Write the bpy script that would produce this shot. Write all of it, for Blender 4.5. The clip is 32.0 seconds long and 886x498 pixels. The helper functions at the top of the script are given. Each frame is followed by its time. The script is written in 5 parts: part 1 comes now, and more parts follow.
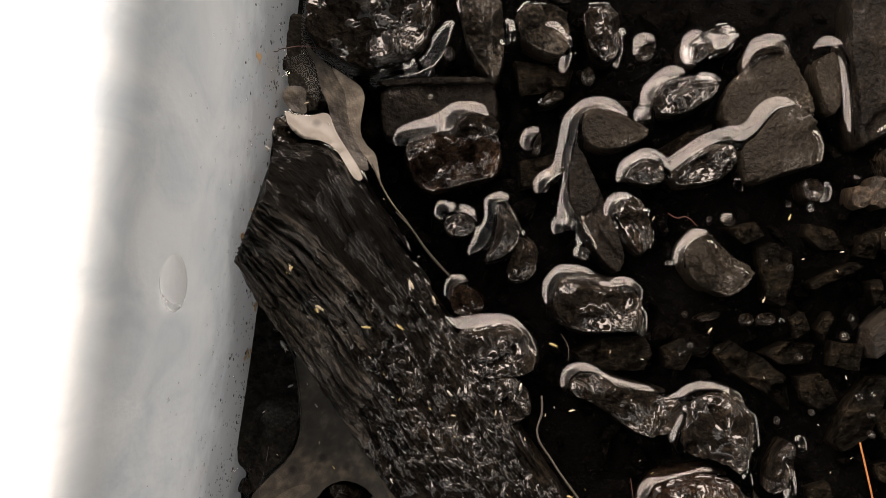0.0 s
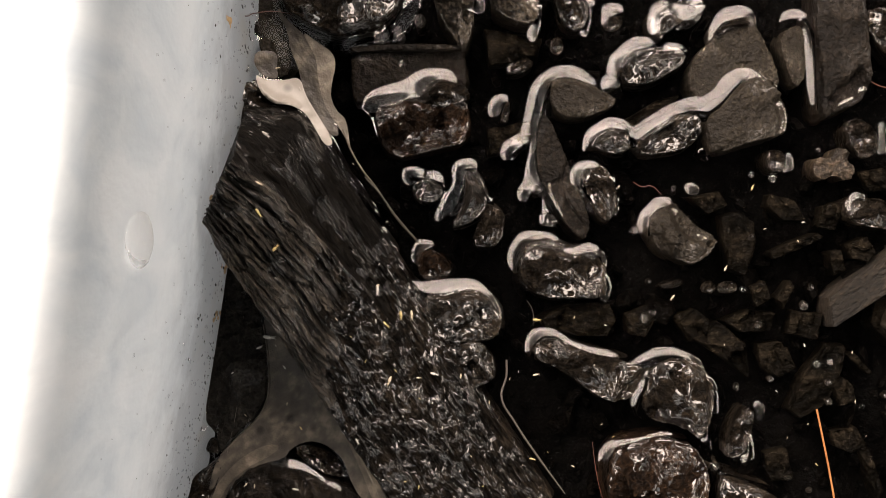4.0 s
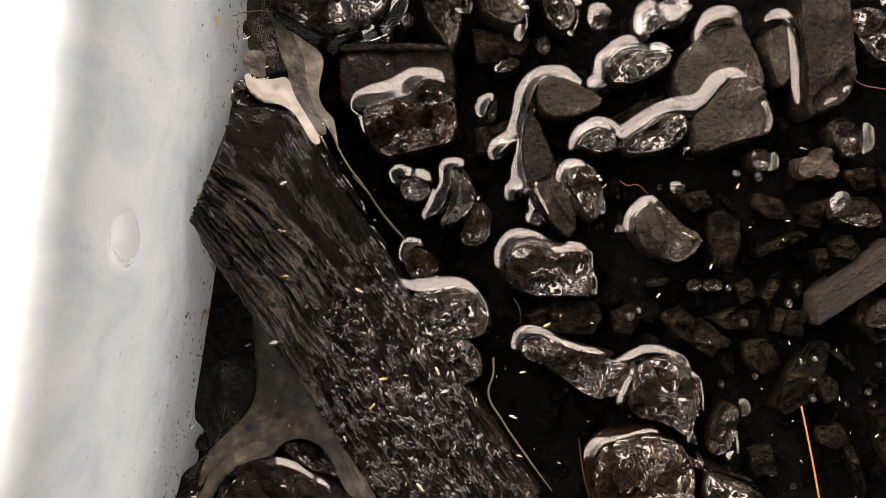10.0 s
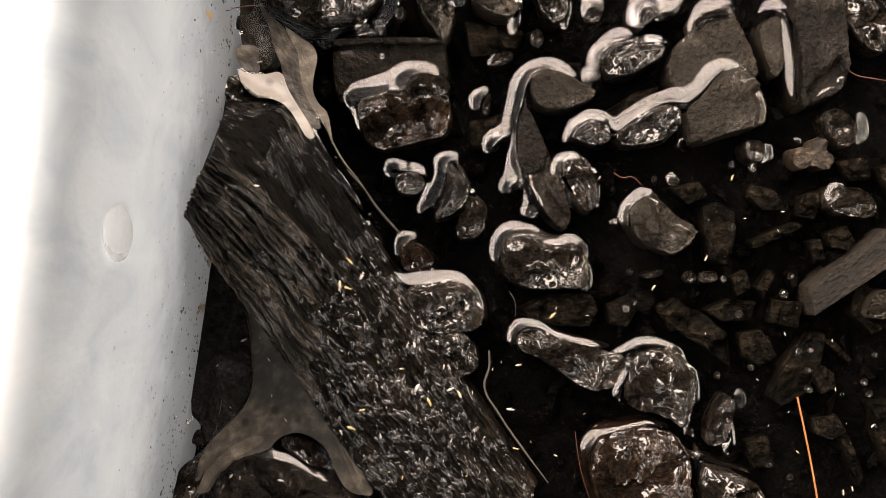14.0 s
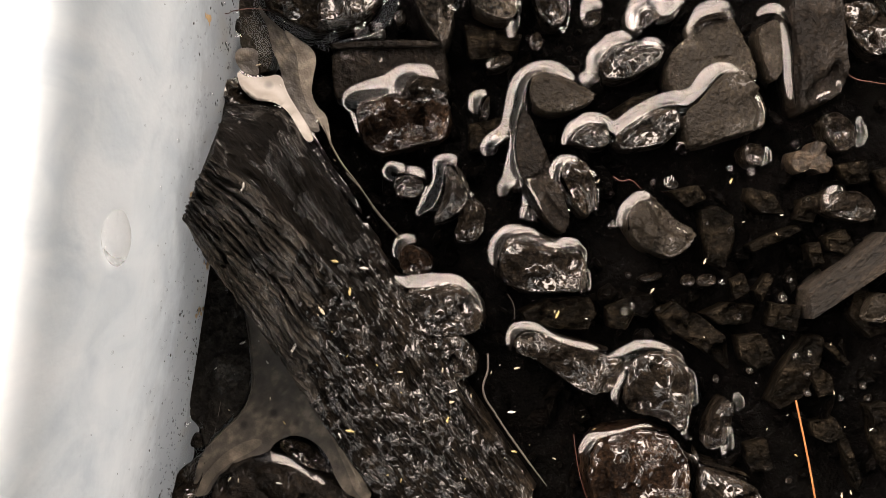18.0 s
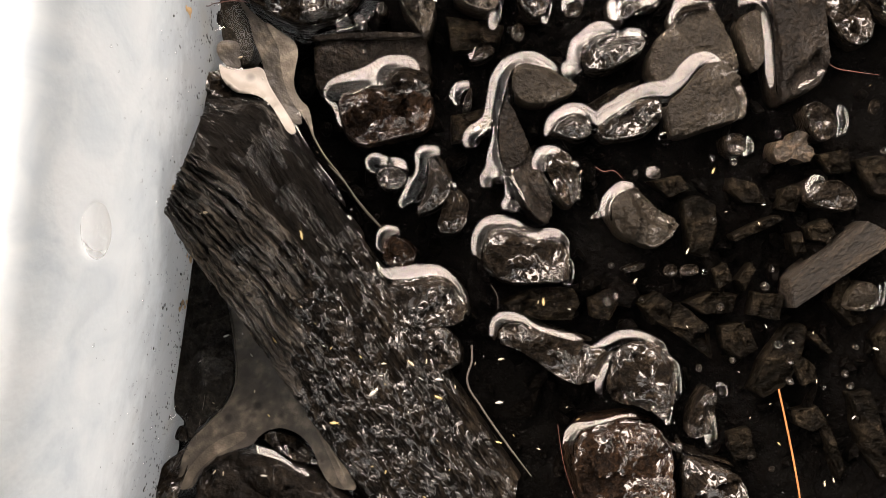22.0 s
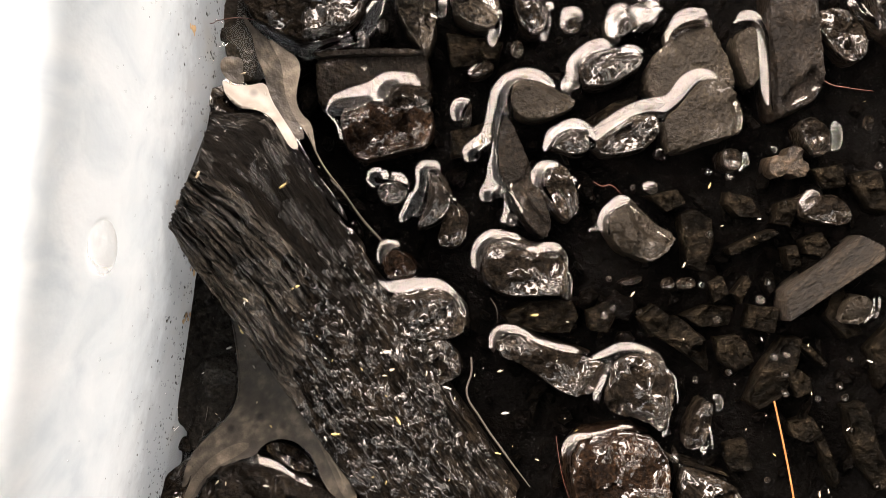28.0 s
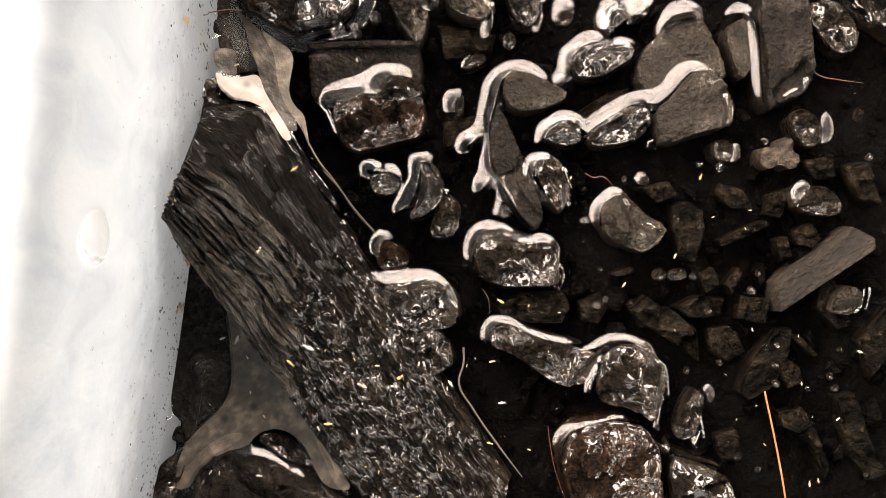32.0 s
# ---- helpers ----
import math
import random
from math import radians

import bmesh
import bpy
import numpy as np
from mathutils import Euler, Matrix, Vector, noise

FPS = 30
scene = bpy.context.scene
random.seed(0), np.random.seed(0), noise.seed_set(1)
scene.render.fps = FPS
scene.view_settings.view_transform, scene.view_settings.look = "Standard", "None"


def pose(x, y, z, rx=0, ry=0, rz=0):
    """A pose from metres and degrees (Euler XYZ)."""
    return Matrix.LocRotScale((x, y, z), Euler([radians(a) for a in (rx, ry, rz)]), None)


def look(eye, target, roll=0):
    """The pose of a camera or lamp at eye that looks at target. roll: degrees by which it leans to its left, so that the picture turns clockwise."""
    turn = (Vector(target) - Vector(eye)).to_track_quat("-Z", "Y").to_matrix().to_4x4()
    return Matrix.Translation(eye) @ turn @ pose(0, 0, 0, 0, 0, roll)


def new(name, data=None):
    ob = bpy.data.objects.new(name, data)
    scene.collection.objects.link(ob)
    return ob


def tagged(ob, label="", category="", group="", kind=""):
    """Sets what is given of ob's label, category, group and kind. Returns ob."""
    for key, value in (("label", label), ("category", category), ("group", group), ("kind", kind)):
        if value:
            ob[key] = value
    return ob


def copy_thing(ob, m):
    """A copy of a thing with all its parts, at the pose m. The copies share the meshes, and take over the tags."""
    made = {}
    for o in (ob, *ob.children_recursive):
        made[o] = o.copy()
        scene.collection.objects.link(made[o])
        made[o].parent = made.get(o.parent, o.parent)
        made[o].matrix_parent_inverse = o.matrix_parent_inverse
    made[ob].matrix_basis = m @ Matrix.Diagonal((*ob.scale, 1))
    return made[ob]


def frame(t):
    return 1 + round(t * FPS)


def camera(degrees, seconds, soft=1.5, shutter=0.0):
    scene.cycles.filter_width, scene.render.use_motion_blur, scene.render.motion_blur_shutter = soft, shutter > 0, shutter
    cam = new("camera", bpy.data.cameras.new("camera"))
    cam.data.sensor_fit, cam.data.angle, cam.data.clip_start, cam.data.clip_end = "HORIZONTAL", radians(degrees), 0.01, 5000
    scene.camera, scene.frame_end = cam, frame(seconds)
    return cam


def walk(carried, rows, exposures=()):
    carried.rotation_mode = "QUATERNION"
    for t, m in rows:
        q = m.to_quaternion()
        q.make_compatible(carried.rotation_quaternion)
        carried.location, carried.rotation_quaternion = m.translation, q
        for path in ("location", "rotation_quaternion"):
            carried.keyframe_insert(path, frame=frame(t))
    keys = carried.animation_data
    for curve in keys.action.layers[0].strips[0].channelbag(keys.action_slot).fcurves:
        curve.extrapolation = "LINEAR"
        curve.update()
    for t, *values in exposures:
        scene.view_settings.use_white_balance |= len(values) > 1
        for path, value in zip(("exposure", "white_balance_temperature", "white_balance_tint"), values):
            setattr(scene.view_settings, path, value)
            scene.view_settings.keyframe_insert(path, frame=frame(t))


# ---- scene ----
# ---- camera ----
cam = camera(42.4, 32.0, soft=0.8)
MM = 0.001
ROWS = [
    (0.0, -5.660, 0.323, 156.529, 1.611, 1.380, -0.036),
    (0.5, -5.377, 0.060, 157.239, 1.467, 1.346, 0.187),
    (1.0, -5.399, -0.353, 157.046, 1.331, 1.225, 0.265),
    (1.5, -5.158, -0.109, 156.558, 1.205, 1.345, 0.288),
    (2.0, -5.223, -0.161, 156.947, 1.266, 1.219, 0.268),
    (2.5, -5.254, -0.094, 157.300, 1.132, 1.057, 0.436),
    (3.0, -4.051, -0.500, 158.492, 0.889, 0.873, 0.627),
    (3.5, -3.686, -1.029, 158.537, 0.563, 0.567, 0.649),
    (5.5, -2.775, -1.405, 158.930, 0.313, 0.486, 0.714),
    (6.0, -3.160, -1.079, 158.193, 0.185, 0.571, 0.726),
    (6.5, -2.569, -1.356, 158.741, 0.262, 0.623, 0.811),
    (7.0, -2.681, -1.269, 158.985, 0.207, 0.494, 0.875),
    (7.5, -2.775, -1.065, 158.943, 0.141, 0.415, 0.870),
    (8.0, -2.124, -1.491, 159.200, 0.311, 0.412, 0.698),
    (8.5, -2.374, -0.833, 159.407, 0.216, 0.328, 0.681),
    (9.0, -2.415, -1.008, 159.362, 0.189, 0.377, 0.762),
    (9.5, -2.336, -1.241, 159.478, 0.249, 0.323, 0.823),
    (10.0, -2.150, -0.903, 159.528, 0.241, 0.374, 0.673),
    (10.5, -2.063, -0.983, 159.212, 0.235, 0.381, 0.609),
    (11.0, -2.346, -0.757, 158.880, 0.193, 0.316, 0.545),
    (11.5, -2.115, -0.829, 158.975, 0.258, 0.389, 0.542),
    (12.0, -1.756, -1.084, 159.039, 0.211, 0.420, 0.529),
    (12.5, -1.774, -0.984, 159.663, 0.127, 0.334, 0.568),
    (13.0, -1.763, -0.903, 159.562, 0.106, 0.264, 0.599),
    (13.5, -1.222, -1.015, 160.246, 0.094, 0.421, 0.430),
    (14.0, -1.301, -1.442, 159.618, 0.108, 0.429, 0.241),
    (14.5, -1.166, -0.932, 159.361, 0.047, 0.484, 0.202),
    (16.5, -1.163, -0.942, 160.002, 0.111, 0.342, 0.410),
    (17.0, -1.143, -0.872, 159.991, 0.090, 0.395, 0.370),
    (17.5, -1.133, -1.083, 159.501, 0.147, 0.453, 0.267),
    (18.0, -1.152, -0.937, 159.629, 0.081, 0.423, 0.306),
    (18.5, -1.046, -0.942, 159.706, -0.108, 0.327, 0.327),
    (19.0, -1.068, -0.817, 159.831, -0.095, 0.197, 0.269),
    (19.5, -0.679, -0.998, 159.886, -0.094, 0.193, 0.219),
    (20.0, -0.632, -1.026, 160.209, -0.071, 0.142, 0.252),
    (20.5, -0.488, -1.284, 160.532, -0.113, 0.082, 0.244),
    (21.0, -0.558, -0.752, 160.442, -0.110, -0.119, 0.185),
    (21.5, -0.063, -0.711, 160.732, -0.244, -0.104, 0.100),
    (22.0, -0.201, -1.158, 159.770, -0.264, -0.073, -0.063),
    (22.5, -0.304, -0.648, 160.068, -0.213, -0.193, -0.108),
    (23.0, -0.146, -0.678, 160.376, -0.140, -0.157, -0.105),
    (23.5, -0.017, -0.717, 160.189, -0.083, -0.264, -0.147),
    (24.0, 0.032, -0.706, 160.755, -0.026, -0.327, -0.191),
    (24.5, 0.153, -0.538, 160.763, -0.069, -0.281, -0.172),
    (25.0, 0.123, -0.274, 160.881, 0.019, -0.160, -0.124),
    (25.5, 0.052, -0.109, 161.141, -0.072, -0.023, -0.118),
    (27.5, -0.029, 0.075, 161.907, -0.025, -0.044, 0.022),
    (28.0, 0.000, 0.000, 162.000, 0.000, -0.000, 0.000),
    (28.5, 0.049, -0.100, 162.060, 0.005, 0.012, -0.177),
    (29.0, -0.084, -0.112, 161.933, -0.069, 0.088, -0.376),
    (29.5, 0.093, -0.233, 161.887, 0.012, 0.176, -0.355),
    (30.0, -0.013, -0.302, 161.931, -0.041, 0.086, -0.322),
    (30.5, -0.052, -0.259, 162.079, -0.028, 0.032, -0.238),
    (31.0, 0.106, -0.381, 162.044, -0.171, -0.029, -0.150),
    (31.5, 0.292, -0.470, 162.316, -0.269, -0.089, -0.086),
    (32.0, 0.662, -0.563, 162.781, -0.249, -0.149, 0.002),
]
EXPOSURES = ((0.0, -0.68), (3.0, -0.68), (3.6, -0.38), (8.0, -0.16), (14.0, -0.15), (17.5, -0.13), (20.0, 0.12), (24.0, 0.26), (25.0, 0.45), (28.0, 0.45), (32.0, 0.45))
walk(cam, [(t, pose(x * MM, y * MM, z * MM, rx, ry, rz)) for t, x, y, z, rx, ry, rz in ROWS], EXPOSURES)

# ---- world and light ----
world = bpy.data.worlds.new("world")
scene.world = world
world.use_nodes = True
sky = world.node_tree.nodes["Background"]
sky.inputs[0].default_value, sky.inputs[1].default_value = (0.95, 0.95, 1.0, 1), 0.003


def area(name, eye, target, width, height, watts, colour, shape="RECTANGLE"):
    data = bpy.data.lights.new(name, "AREA")
    data.shape, data.size, data.size_y, data.energy, data.color = shape, width, height, watts, colour
    ob = new(name, data)
    ob.matrix_world = look(eye, target)
    return ob


# the long window beyond the tub, a skylight above it, a slim one to the right, a far one behind, and an added fill lamp
# outside the near wall that brightens the plastic
area("window_light", (-0.16, 0.46, 0.50), (0, 0, 0), 1.50, 0.42, 39.0, (1.0, 0.825, 0.715))
area("skylight", (-0.275, 0.10, 0.58), (0, 0, 0), 0.50, 0.26, 7.4, (1.0, 0.825, 0.715))
area("slim_window_light", (0.52, 0.06, 0.37), (0, 0, 0), 0.62, 0.075, 1.9, (1.0, 0.85, 0.72))
area("far_window_light", (0.06, -0.52, 0.42), (0, 0, 0), 0.6, 0.05, 1.05, (1.0, 0.92, 0.85))
area("side_fill_light", (-0.45, 0.0, 0.16), (-0.04, 0, 0.03), 0.7, 0.3, 10.5, (1.0, 0.87, 0.78))


# ---- materials ----
def material(name, colour, roughness=0.5, metallic=0.0):
    m = bpy.data.materials.new(name)
    m.use_nodes = True
    b = m.node_tree.nodes["Principled BSDF"]
    b.inputs["Base Color"].default_value = (*colour, 1)
    b.inputs["Roughness"].default_value, b.inputs["Metallic"].default_value = roughness, metallic
    return m, m.node_tree, b


def node(tree, kind, **values):
    n = tree.nodes.new(kind)
    for key, value in values.items():
        n.inputs[key.replace("_", " ")].default_value = value
    return n


def ramp(tree, fac, stops):
    r = tree.nodes.new("ShaderNodeValToRGB")
    while len(r.color_ramp.elements) < len(stops):
        r.color_ramp.elements.new(0.5)
    for e, (at, colour) in zip(r.color_ramp.elements, stops):
        e.position, e.color = at, (*colour, 1)
    tree.links.new(fac, r.inputs[0])
    return r.outputs[0]


def charcoal(name, dark, light, grain, relief, gloss, fine=1.0, film=0.0, shine=0.5, curl=0.0, swirl=420.0, soak=0.42, calm=1.0, net=0.0):
    """Wet charcoal: colour at two scales, grain stretched along local x, pits, and a water film with curling rims."""
    m, tree, b = material(name, dark)
    link = tree.links.new

    def maths(kind, one, two):
        n = tree.nodes.new("ShaderNodeMath")
        n.operation = kind
        for k, v in enumerate((one, two)):
            if isinstance(v, (int, float)):
                n.inputs[k].default_value = v
            else:
                link(v, n.inputs[k])
        return n.outputs[0]

    where = tree.nodes.new("ShaderNodeTexCoord")
    mapping = tree.nodes.new("ShaderNodeMapping")
    mapping.inputs["Scale"].default_value = (1 / grain, 1, 1)
    link(where.outputs["Object"], mapping.inputs["Vector"])
    big = node(tree, "ShaderNodeTexNoise", Scale=260.0, Detail=4.0, Roughness=0.6)
    small = node(tree, "ShaderNodeTexNoise", Scale=1500.0 * fine, Detail=4.0, Roughness=0.65)
    pits = node(tree, "ShaderNodeTexVoronoi", Scale=900.0 * fine)
    wet = node(tree, "ShaderNodeTexNoise", Scale=190.0, Detail=2.0)
    flow = node(tree, "ShaderNodeTexNoise", Scale=swirl, Detail=3.0, Roughness=0.55, Distortion=0.6)
    for n in (big, small, pits, flow):
        link(mapping.outputs[0], n.inputs["Vector"])
    link(where.outputs["Object"], wet.inputs["Vector"])
    mix = maths("MULTIPLY", big.outputs["Fac"], small.outputs["Fac"])
    tint = ramp(tree, mix, ((0.16, dark), (0.27, tuple(a * 0.75 + c * 0.25 for a, c in zip(dark, light))), (0.42, light)))
    holes = tree.nodes.new("ShaderNodeMapRange")
    holes.inputs["From Min"].default_value, holes.inputs["From Max"].default_value, holes.inputs["To Min"].default_value = 0.10, 0.26, 0.25
    link(pits.outputs["Distance"], holes.inputs["Value"])
    worn = tree.nodes.new("ShaderNodeMix")
    worn.data_type, worn.blend_type = "RGBA", "MULTIPLY"
    worn.inputs["Factor"].default_value = 1.0
    link(tint, worn.inputs["A"])
    link(holes.outputs[0], worn.inputs["B"])
    link(worn.outputs["Result"], b.inputs["Base Color"])
    rough = tree.nodes.new("ShaderNodeMapRange")
    rough.inputs["To Min"].default_value, rough.inputs["To Max"].default_value = gloss, gloss * 2.0
    link(big.outputs["Fac"], rough.inputs["Value"])
    link(rough.outputs[0], b.inputs["Roughness"])
    first = node(tree, "ShaderNodeBump", Strength=relief, Distance=0.0022)
    second = node(tree, "ShaderNodeBump", Strength=relief, Distance=0.0008)
    third = node(tree, "ShaderNodeBump", Strength=relief * 0.7, Distance=0.0006)
    link(big.outputs["Fac"], first.inputs["Height"])
    link(small.outputs["Fac"], second.inputs["Height"])
    link(pits.outputs["Distance"], third.inputs["Height"])
    link(first.outputs[0], second.inputs["Normal"])
    link(second.outputs[0], third.inputs["Normal"])
    link(third.outputs[0], b.inputs["Normal"])
    b.inputs["Specular IOR Level"].default_value = shine
    b.inputs["Coat IOR"].default_value, b.inputs["Coat Roughness"].default_value = 1.6, 0.03 if net else 0.09
    patch = maths("MULTIPLY", maths("GREATER_THAN", wet.outputs["Fac"], soak), film)
    link(patch, b.inputs["Coat Weight"])
    liquid = node(tree, "ShaderNodeTexNoise", Scale=swirl * 1.1, Detail=1.0)
    link(mapping.outputs[0], liquid.inputs["Vector"])
    sheet = node(tree, "ShaderNodeBump", Strength=relief * calm, Distance=0.0010)
    link(liquid.outputs["Fac"], sheet.inputs["Height"])
    rims = maths("SINE", maths("MULTIPLY", flow.outputs["Fac"], 24.0), 0.0)
    rims = maths("POWER", maths("MAXIMUM", rims, 0.0), 3.0)
    if net:
        bend = node(tree, "ShaderNodeTexNoise", Scale=net, Detail=1.6, Roughness=0.5, Distortion=1.1)
        link(mapping.outputs[0], bend.inputs["Vector"])
        fold = maths("PINGPONG", maths("MULTIPLY", bend.outputs["Fac"], 3.4), 0.5)
        rims = maths("MAXIMUM", maths("MULTIPLY", maths("SUBTRACT", fold, 0.22), 3.6), 0.0)
        threads = maths("MULTIPLY", patch, maths("GREATER_THAN", rims, 0.02))
        link(threads, b.inputs["Coat Weight"])
    curls = node(tree, "ShaderNodeBump", Strength=curl, Distance=0.00023 if net else 0.0004)
    link(rims, curls.inputs["Height"])
    link(sheet.outputs[0], curls.inputs["Normal"])
    link(curls.outputs[0], b.inputs["Coat Normal"])
    return m


char_rough = charcoal("wet_charcoal", (0.0018, 0.0014, 0.0010), (0.032, 0.0245, 0.0165), 1.0, 0.95, 0.30, 1.0, 1.0, 0.05, 0.6, 210.0, 0.47)
char_glint = charcoal("glinting_charcoal", (0.0012, 0.0010, 0.0007), (0.034, 0.0262, 0.0178), 1.0, 0.95, 0.30, 1.0, 1.0, 0.08, 0.7, 240.0, 0.38)
char_flat = charcoal("dull_charcoal", (0.007, 0.0058, 0.0042), (0.026, 0.0215, 0.015), 1.0, 0.40, 0.30, 1.4, 0.25, 0.10, 0.5, 420.0, 0.56)
# pale speckle, with the brightness of lit faces put into its colour
char_lit_pale = charcoal("pale_lit_charcoal", (0.002, 0.0016, 0.0012), (0.085, 0.070, 0.050), 1.0, 0.9, 0.35, 1.3, 0.35, 0.10, 0.6, 300.0, 0.5)
char_slab = charcoal("dark_slab_charcoal", (0.002, 0.0016, 0.0012), (0.016, 0.0122, 0.0084), 1.0, 0.5, 0.30, 1.2, 0.12, 0.08, 0.6, 420.0, 0.55)
char_brown = charcoal("brown_charcoal", (0.0018, 0.001, 0.0006), (0.036, 0.0205, 0.0110), 1.0, 0.95, 0.30, 1.0, 1.0, 0.05, 0.7, 300.0, 0.49)
char_plate = charcoal("grained_plate", (0.004, 0.0036, 0.003), (0.032, 0.028, 0.023), 1.0, 0.8, 0.30, 1.0, 0.3, 0.08, 0.6, 420.0, 0.58)
char_stick = charcoal("charred_stick", (0.003, 0.0024, 0.0016), (0.036, 0.0272, 0.0176), 2.5, 0.8, 0.35, 2.0, 0.0, 0.2)
char_log = charcoal("charred_log", (0.004, 0.0034, 0.0027), (0.14, 0.119, 0.092), 4.0, 1.0, 0.32, 2.0, 0.6, 0.25, 0.8, 700.0, 0.50)
char_crust = charcoal("crusted_log", (0.0005, 0.0004, 0.0003), (0.021, 0.0162, 0.0110), 1.5, 1.0, 0.30, 1.0, 1.0, 0.06, 1.0, 270.0, 0.37, 0.10, 480.0)
char_smooth = charcoal("smooth_log", (0.0016, 0.0014, 0.0011), (0.010, 0.0083, 0.0062), 10.0, 0.9, 0.30, 1.2, 0.6, 0.06, 0.5, 500.0, 0.5)
char_deep = charcoal("sunken_charcoal", (0.0006, 0.0005, 0.0003), (0.0105, 0.0081, 0.0051), 1.5, 0.9, 0.35, 0.8, 0.0, 0.03)
# the darkness of the tub's floor is put into these two near-black colours
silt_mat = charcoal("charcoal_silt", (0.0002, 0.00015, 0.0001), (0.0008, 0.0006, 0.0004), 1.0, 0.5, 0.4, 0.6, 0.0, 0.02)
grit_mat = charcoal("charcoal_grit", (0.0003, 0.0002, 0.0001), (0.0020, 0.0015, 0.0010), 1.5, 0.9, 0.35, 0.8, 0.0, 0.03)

water_mat, tree, b = material("water", (1, 1, 1), 0.015)
b.inputs["Transmission Weight"].default_value, b.inputs["IOR"].default_value = 1.0, 1.43

plastic, tree, b = material("white_plastic", (0.80, 0.81, 0.80), 0.34)
where = tree.nodes.new("ShaderNodeTexCoord")
cloud = node(tree, "ShaderNodeTexNoise", Scale=110.0, Detail=5.0, Roughness=0.55, Distortion=0.8)
speck = node(tree, "ShaderNodeTexNoise", Scale=1100.0, Detail=3.0)
squash = node(tree, "ShaderNodeMapping", Scale=(1.0, 1.0, 0.55))
tree.links.new(where.outputs["Object"], squash.inputs["Vector"])
for n in (cloud, speck):
    tree.links.new(squash.outputs[0], n.inputs["Vector"])
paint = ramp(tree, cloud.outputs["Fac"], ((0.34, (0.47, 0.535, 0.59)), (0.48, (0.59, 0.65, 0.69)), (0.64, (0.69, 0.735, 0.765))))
# base colour darker and greyer towards the waterline, with a ragged noisy edge
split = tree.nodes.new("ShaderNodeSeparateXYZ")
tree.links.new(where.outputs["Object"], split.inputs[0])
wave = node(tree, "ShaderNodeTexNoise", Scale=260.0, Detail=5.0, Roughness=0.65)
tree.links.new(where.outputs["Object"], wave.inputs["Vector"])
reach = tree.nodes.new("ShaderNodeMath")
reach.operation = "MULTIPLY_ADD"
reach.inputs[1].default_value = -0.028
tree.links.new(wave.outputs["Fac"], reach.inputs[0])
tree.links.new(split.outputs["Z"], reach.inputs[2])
lower_tint = ramp(tree, reach.outputs[0], ((0.0, (0.34, 0.35, 0.37)), (0.003, (0.52, 0.53, 0.55)), (0.010, (0.80, 0.805, 0.81)), (0.020, (1, 1, 1))))
toned = tree.nodes.new("ShaderNodeMix")
toned.data_type, toned.blend_type = "RGBA", "MULTIPLY"
toned.inputs["Factor"].default_value = 1.0
tree.links.new(paint, toned.inputs["A"])
tree.links.new(lower_tint, toned.inputs["B"])
# ochre stains low on the wall
ochre = node(tree, "ShaderNodeTexNoise", Scale=130.0, Detail=4.0, Roughness=0.6)
tree.links.new(squash.outputs[0], ochre.inputs["Vector"])
spots = ramp(tree, ochre.outputs["Fac"], ((0.56, (1, 1, 1)), (0.70, (0.80, 0.66, 0.46))))
low = node(tree, "ShaderNodeMapRange", From_Min=0.006, From_Max=0.022, To_Min=1.0, To_Max=0.06)
tree.links.new(split.outputs["Z"], low.inputs["Value"])
rusty = tree.nodes.new("ShaderNodeMix")
rusty.data_type, rusty.blend_type = "RGBA", "MULTIPLY"
tree.links.new(low.outputs[0], rusty.inputs["Factor"])
tree.links.new(toned.outputs["Result"], rusty.inputs["A"])
tree.links.new(spots, rusty.inputs["B"])
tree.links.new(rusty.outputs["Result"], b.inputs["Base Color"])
bump = node(tree, "ShaderNodeBump", Strength=0.2, Distance=0.0004)
tree.links.new(speck.outputs["Fac"], bump.inputs["Height"])
tree.links.new(bump.outputs[0], b.inputs["Normal"])
glow = node(tree, "ShaderNodeBsdfTranslucent", Color=(0.66, 0.70, 0.73, 1))
both = node(tree, "ShaderNodeMixShader", Fac=0.3)
tree.links.new(b.outputs[0], both.inputs[1])
tree.links.new(glow.outputs[0], both.inputs[2])
tree.links.new(both.outputs[0], tree.nodes["Material Output"].inputs["Surface"])

table_mat = charcoal("dark_table", (0.030, 0.028, 0.026), (0.07, 0.065, 0.06), 3.0, 0.2, 0.5, 0.1)
needle_mat = charcoal("pine_needle", (0.20, 0.07, 0.015), (0.36, 0.15, 0.04), 6.0, 0.2, 0.35)
hair_mat = material("red_hair", (0.055, 0.018, 0.012), 0.4)[0]
pale_fibre = material("pale_fibre", (0.055, 0.047, 0.040), 0.35)[0]
pale_bark = charcoal("pale_bark", (0.004, 0.003, 0.002), (0.045, 0.033, 0.021), 1.0, 0.6, 0.3, 0.8, 0.0, 0.2)
# grey of film-covered strands, and a water film's dim reflection put into colour
film_sheen_mat = charcoal("grey_film_sheen", (0.028, 0.025, 0.021), (0.105, 0.090, 0.070), 1.0, 0.25, 0.3, 0.35, 0.0, 0.3)
strand_mat = charcoal("tan_film", (0.05, 0.043, 0.034), (0.17, 0.143, 0.109), 1.0, 0.3, 0.3, 0.35, 0.0, 0.3)
tan_mat = charcoal("cream_tan_film", (0.07, 0.06, 0.047), (0.22, 0.19, 0.15), 1.0, 0.2, 0.3, 0.3, 0.0, 0.4)
# bright reflection on the water film, put into a pale cream colour
cream_sheen_mat = charcoal("cream_sheen", (0.24, 0.22, 0.195), (0.35, 0.325, 0.29), 1.0, 0.04, 0.25, 0.3, 0.0, 0.4)
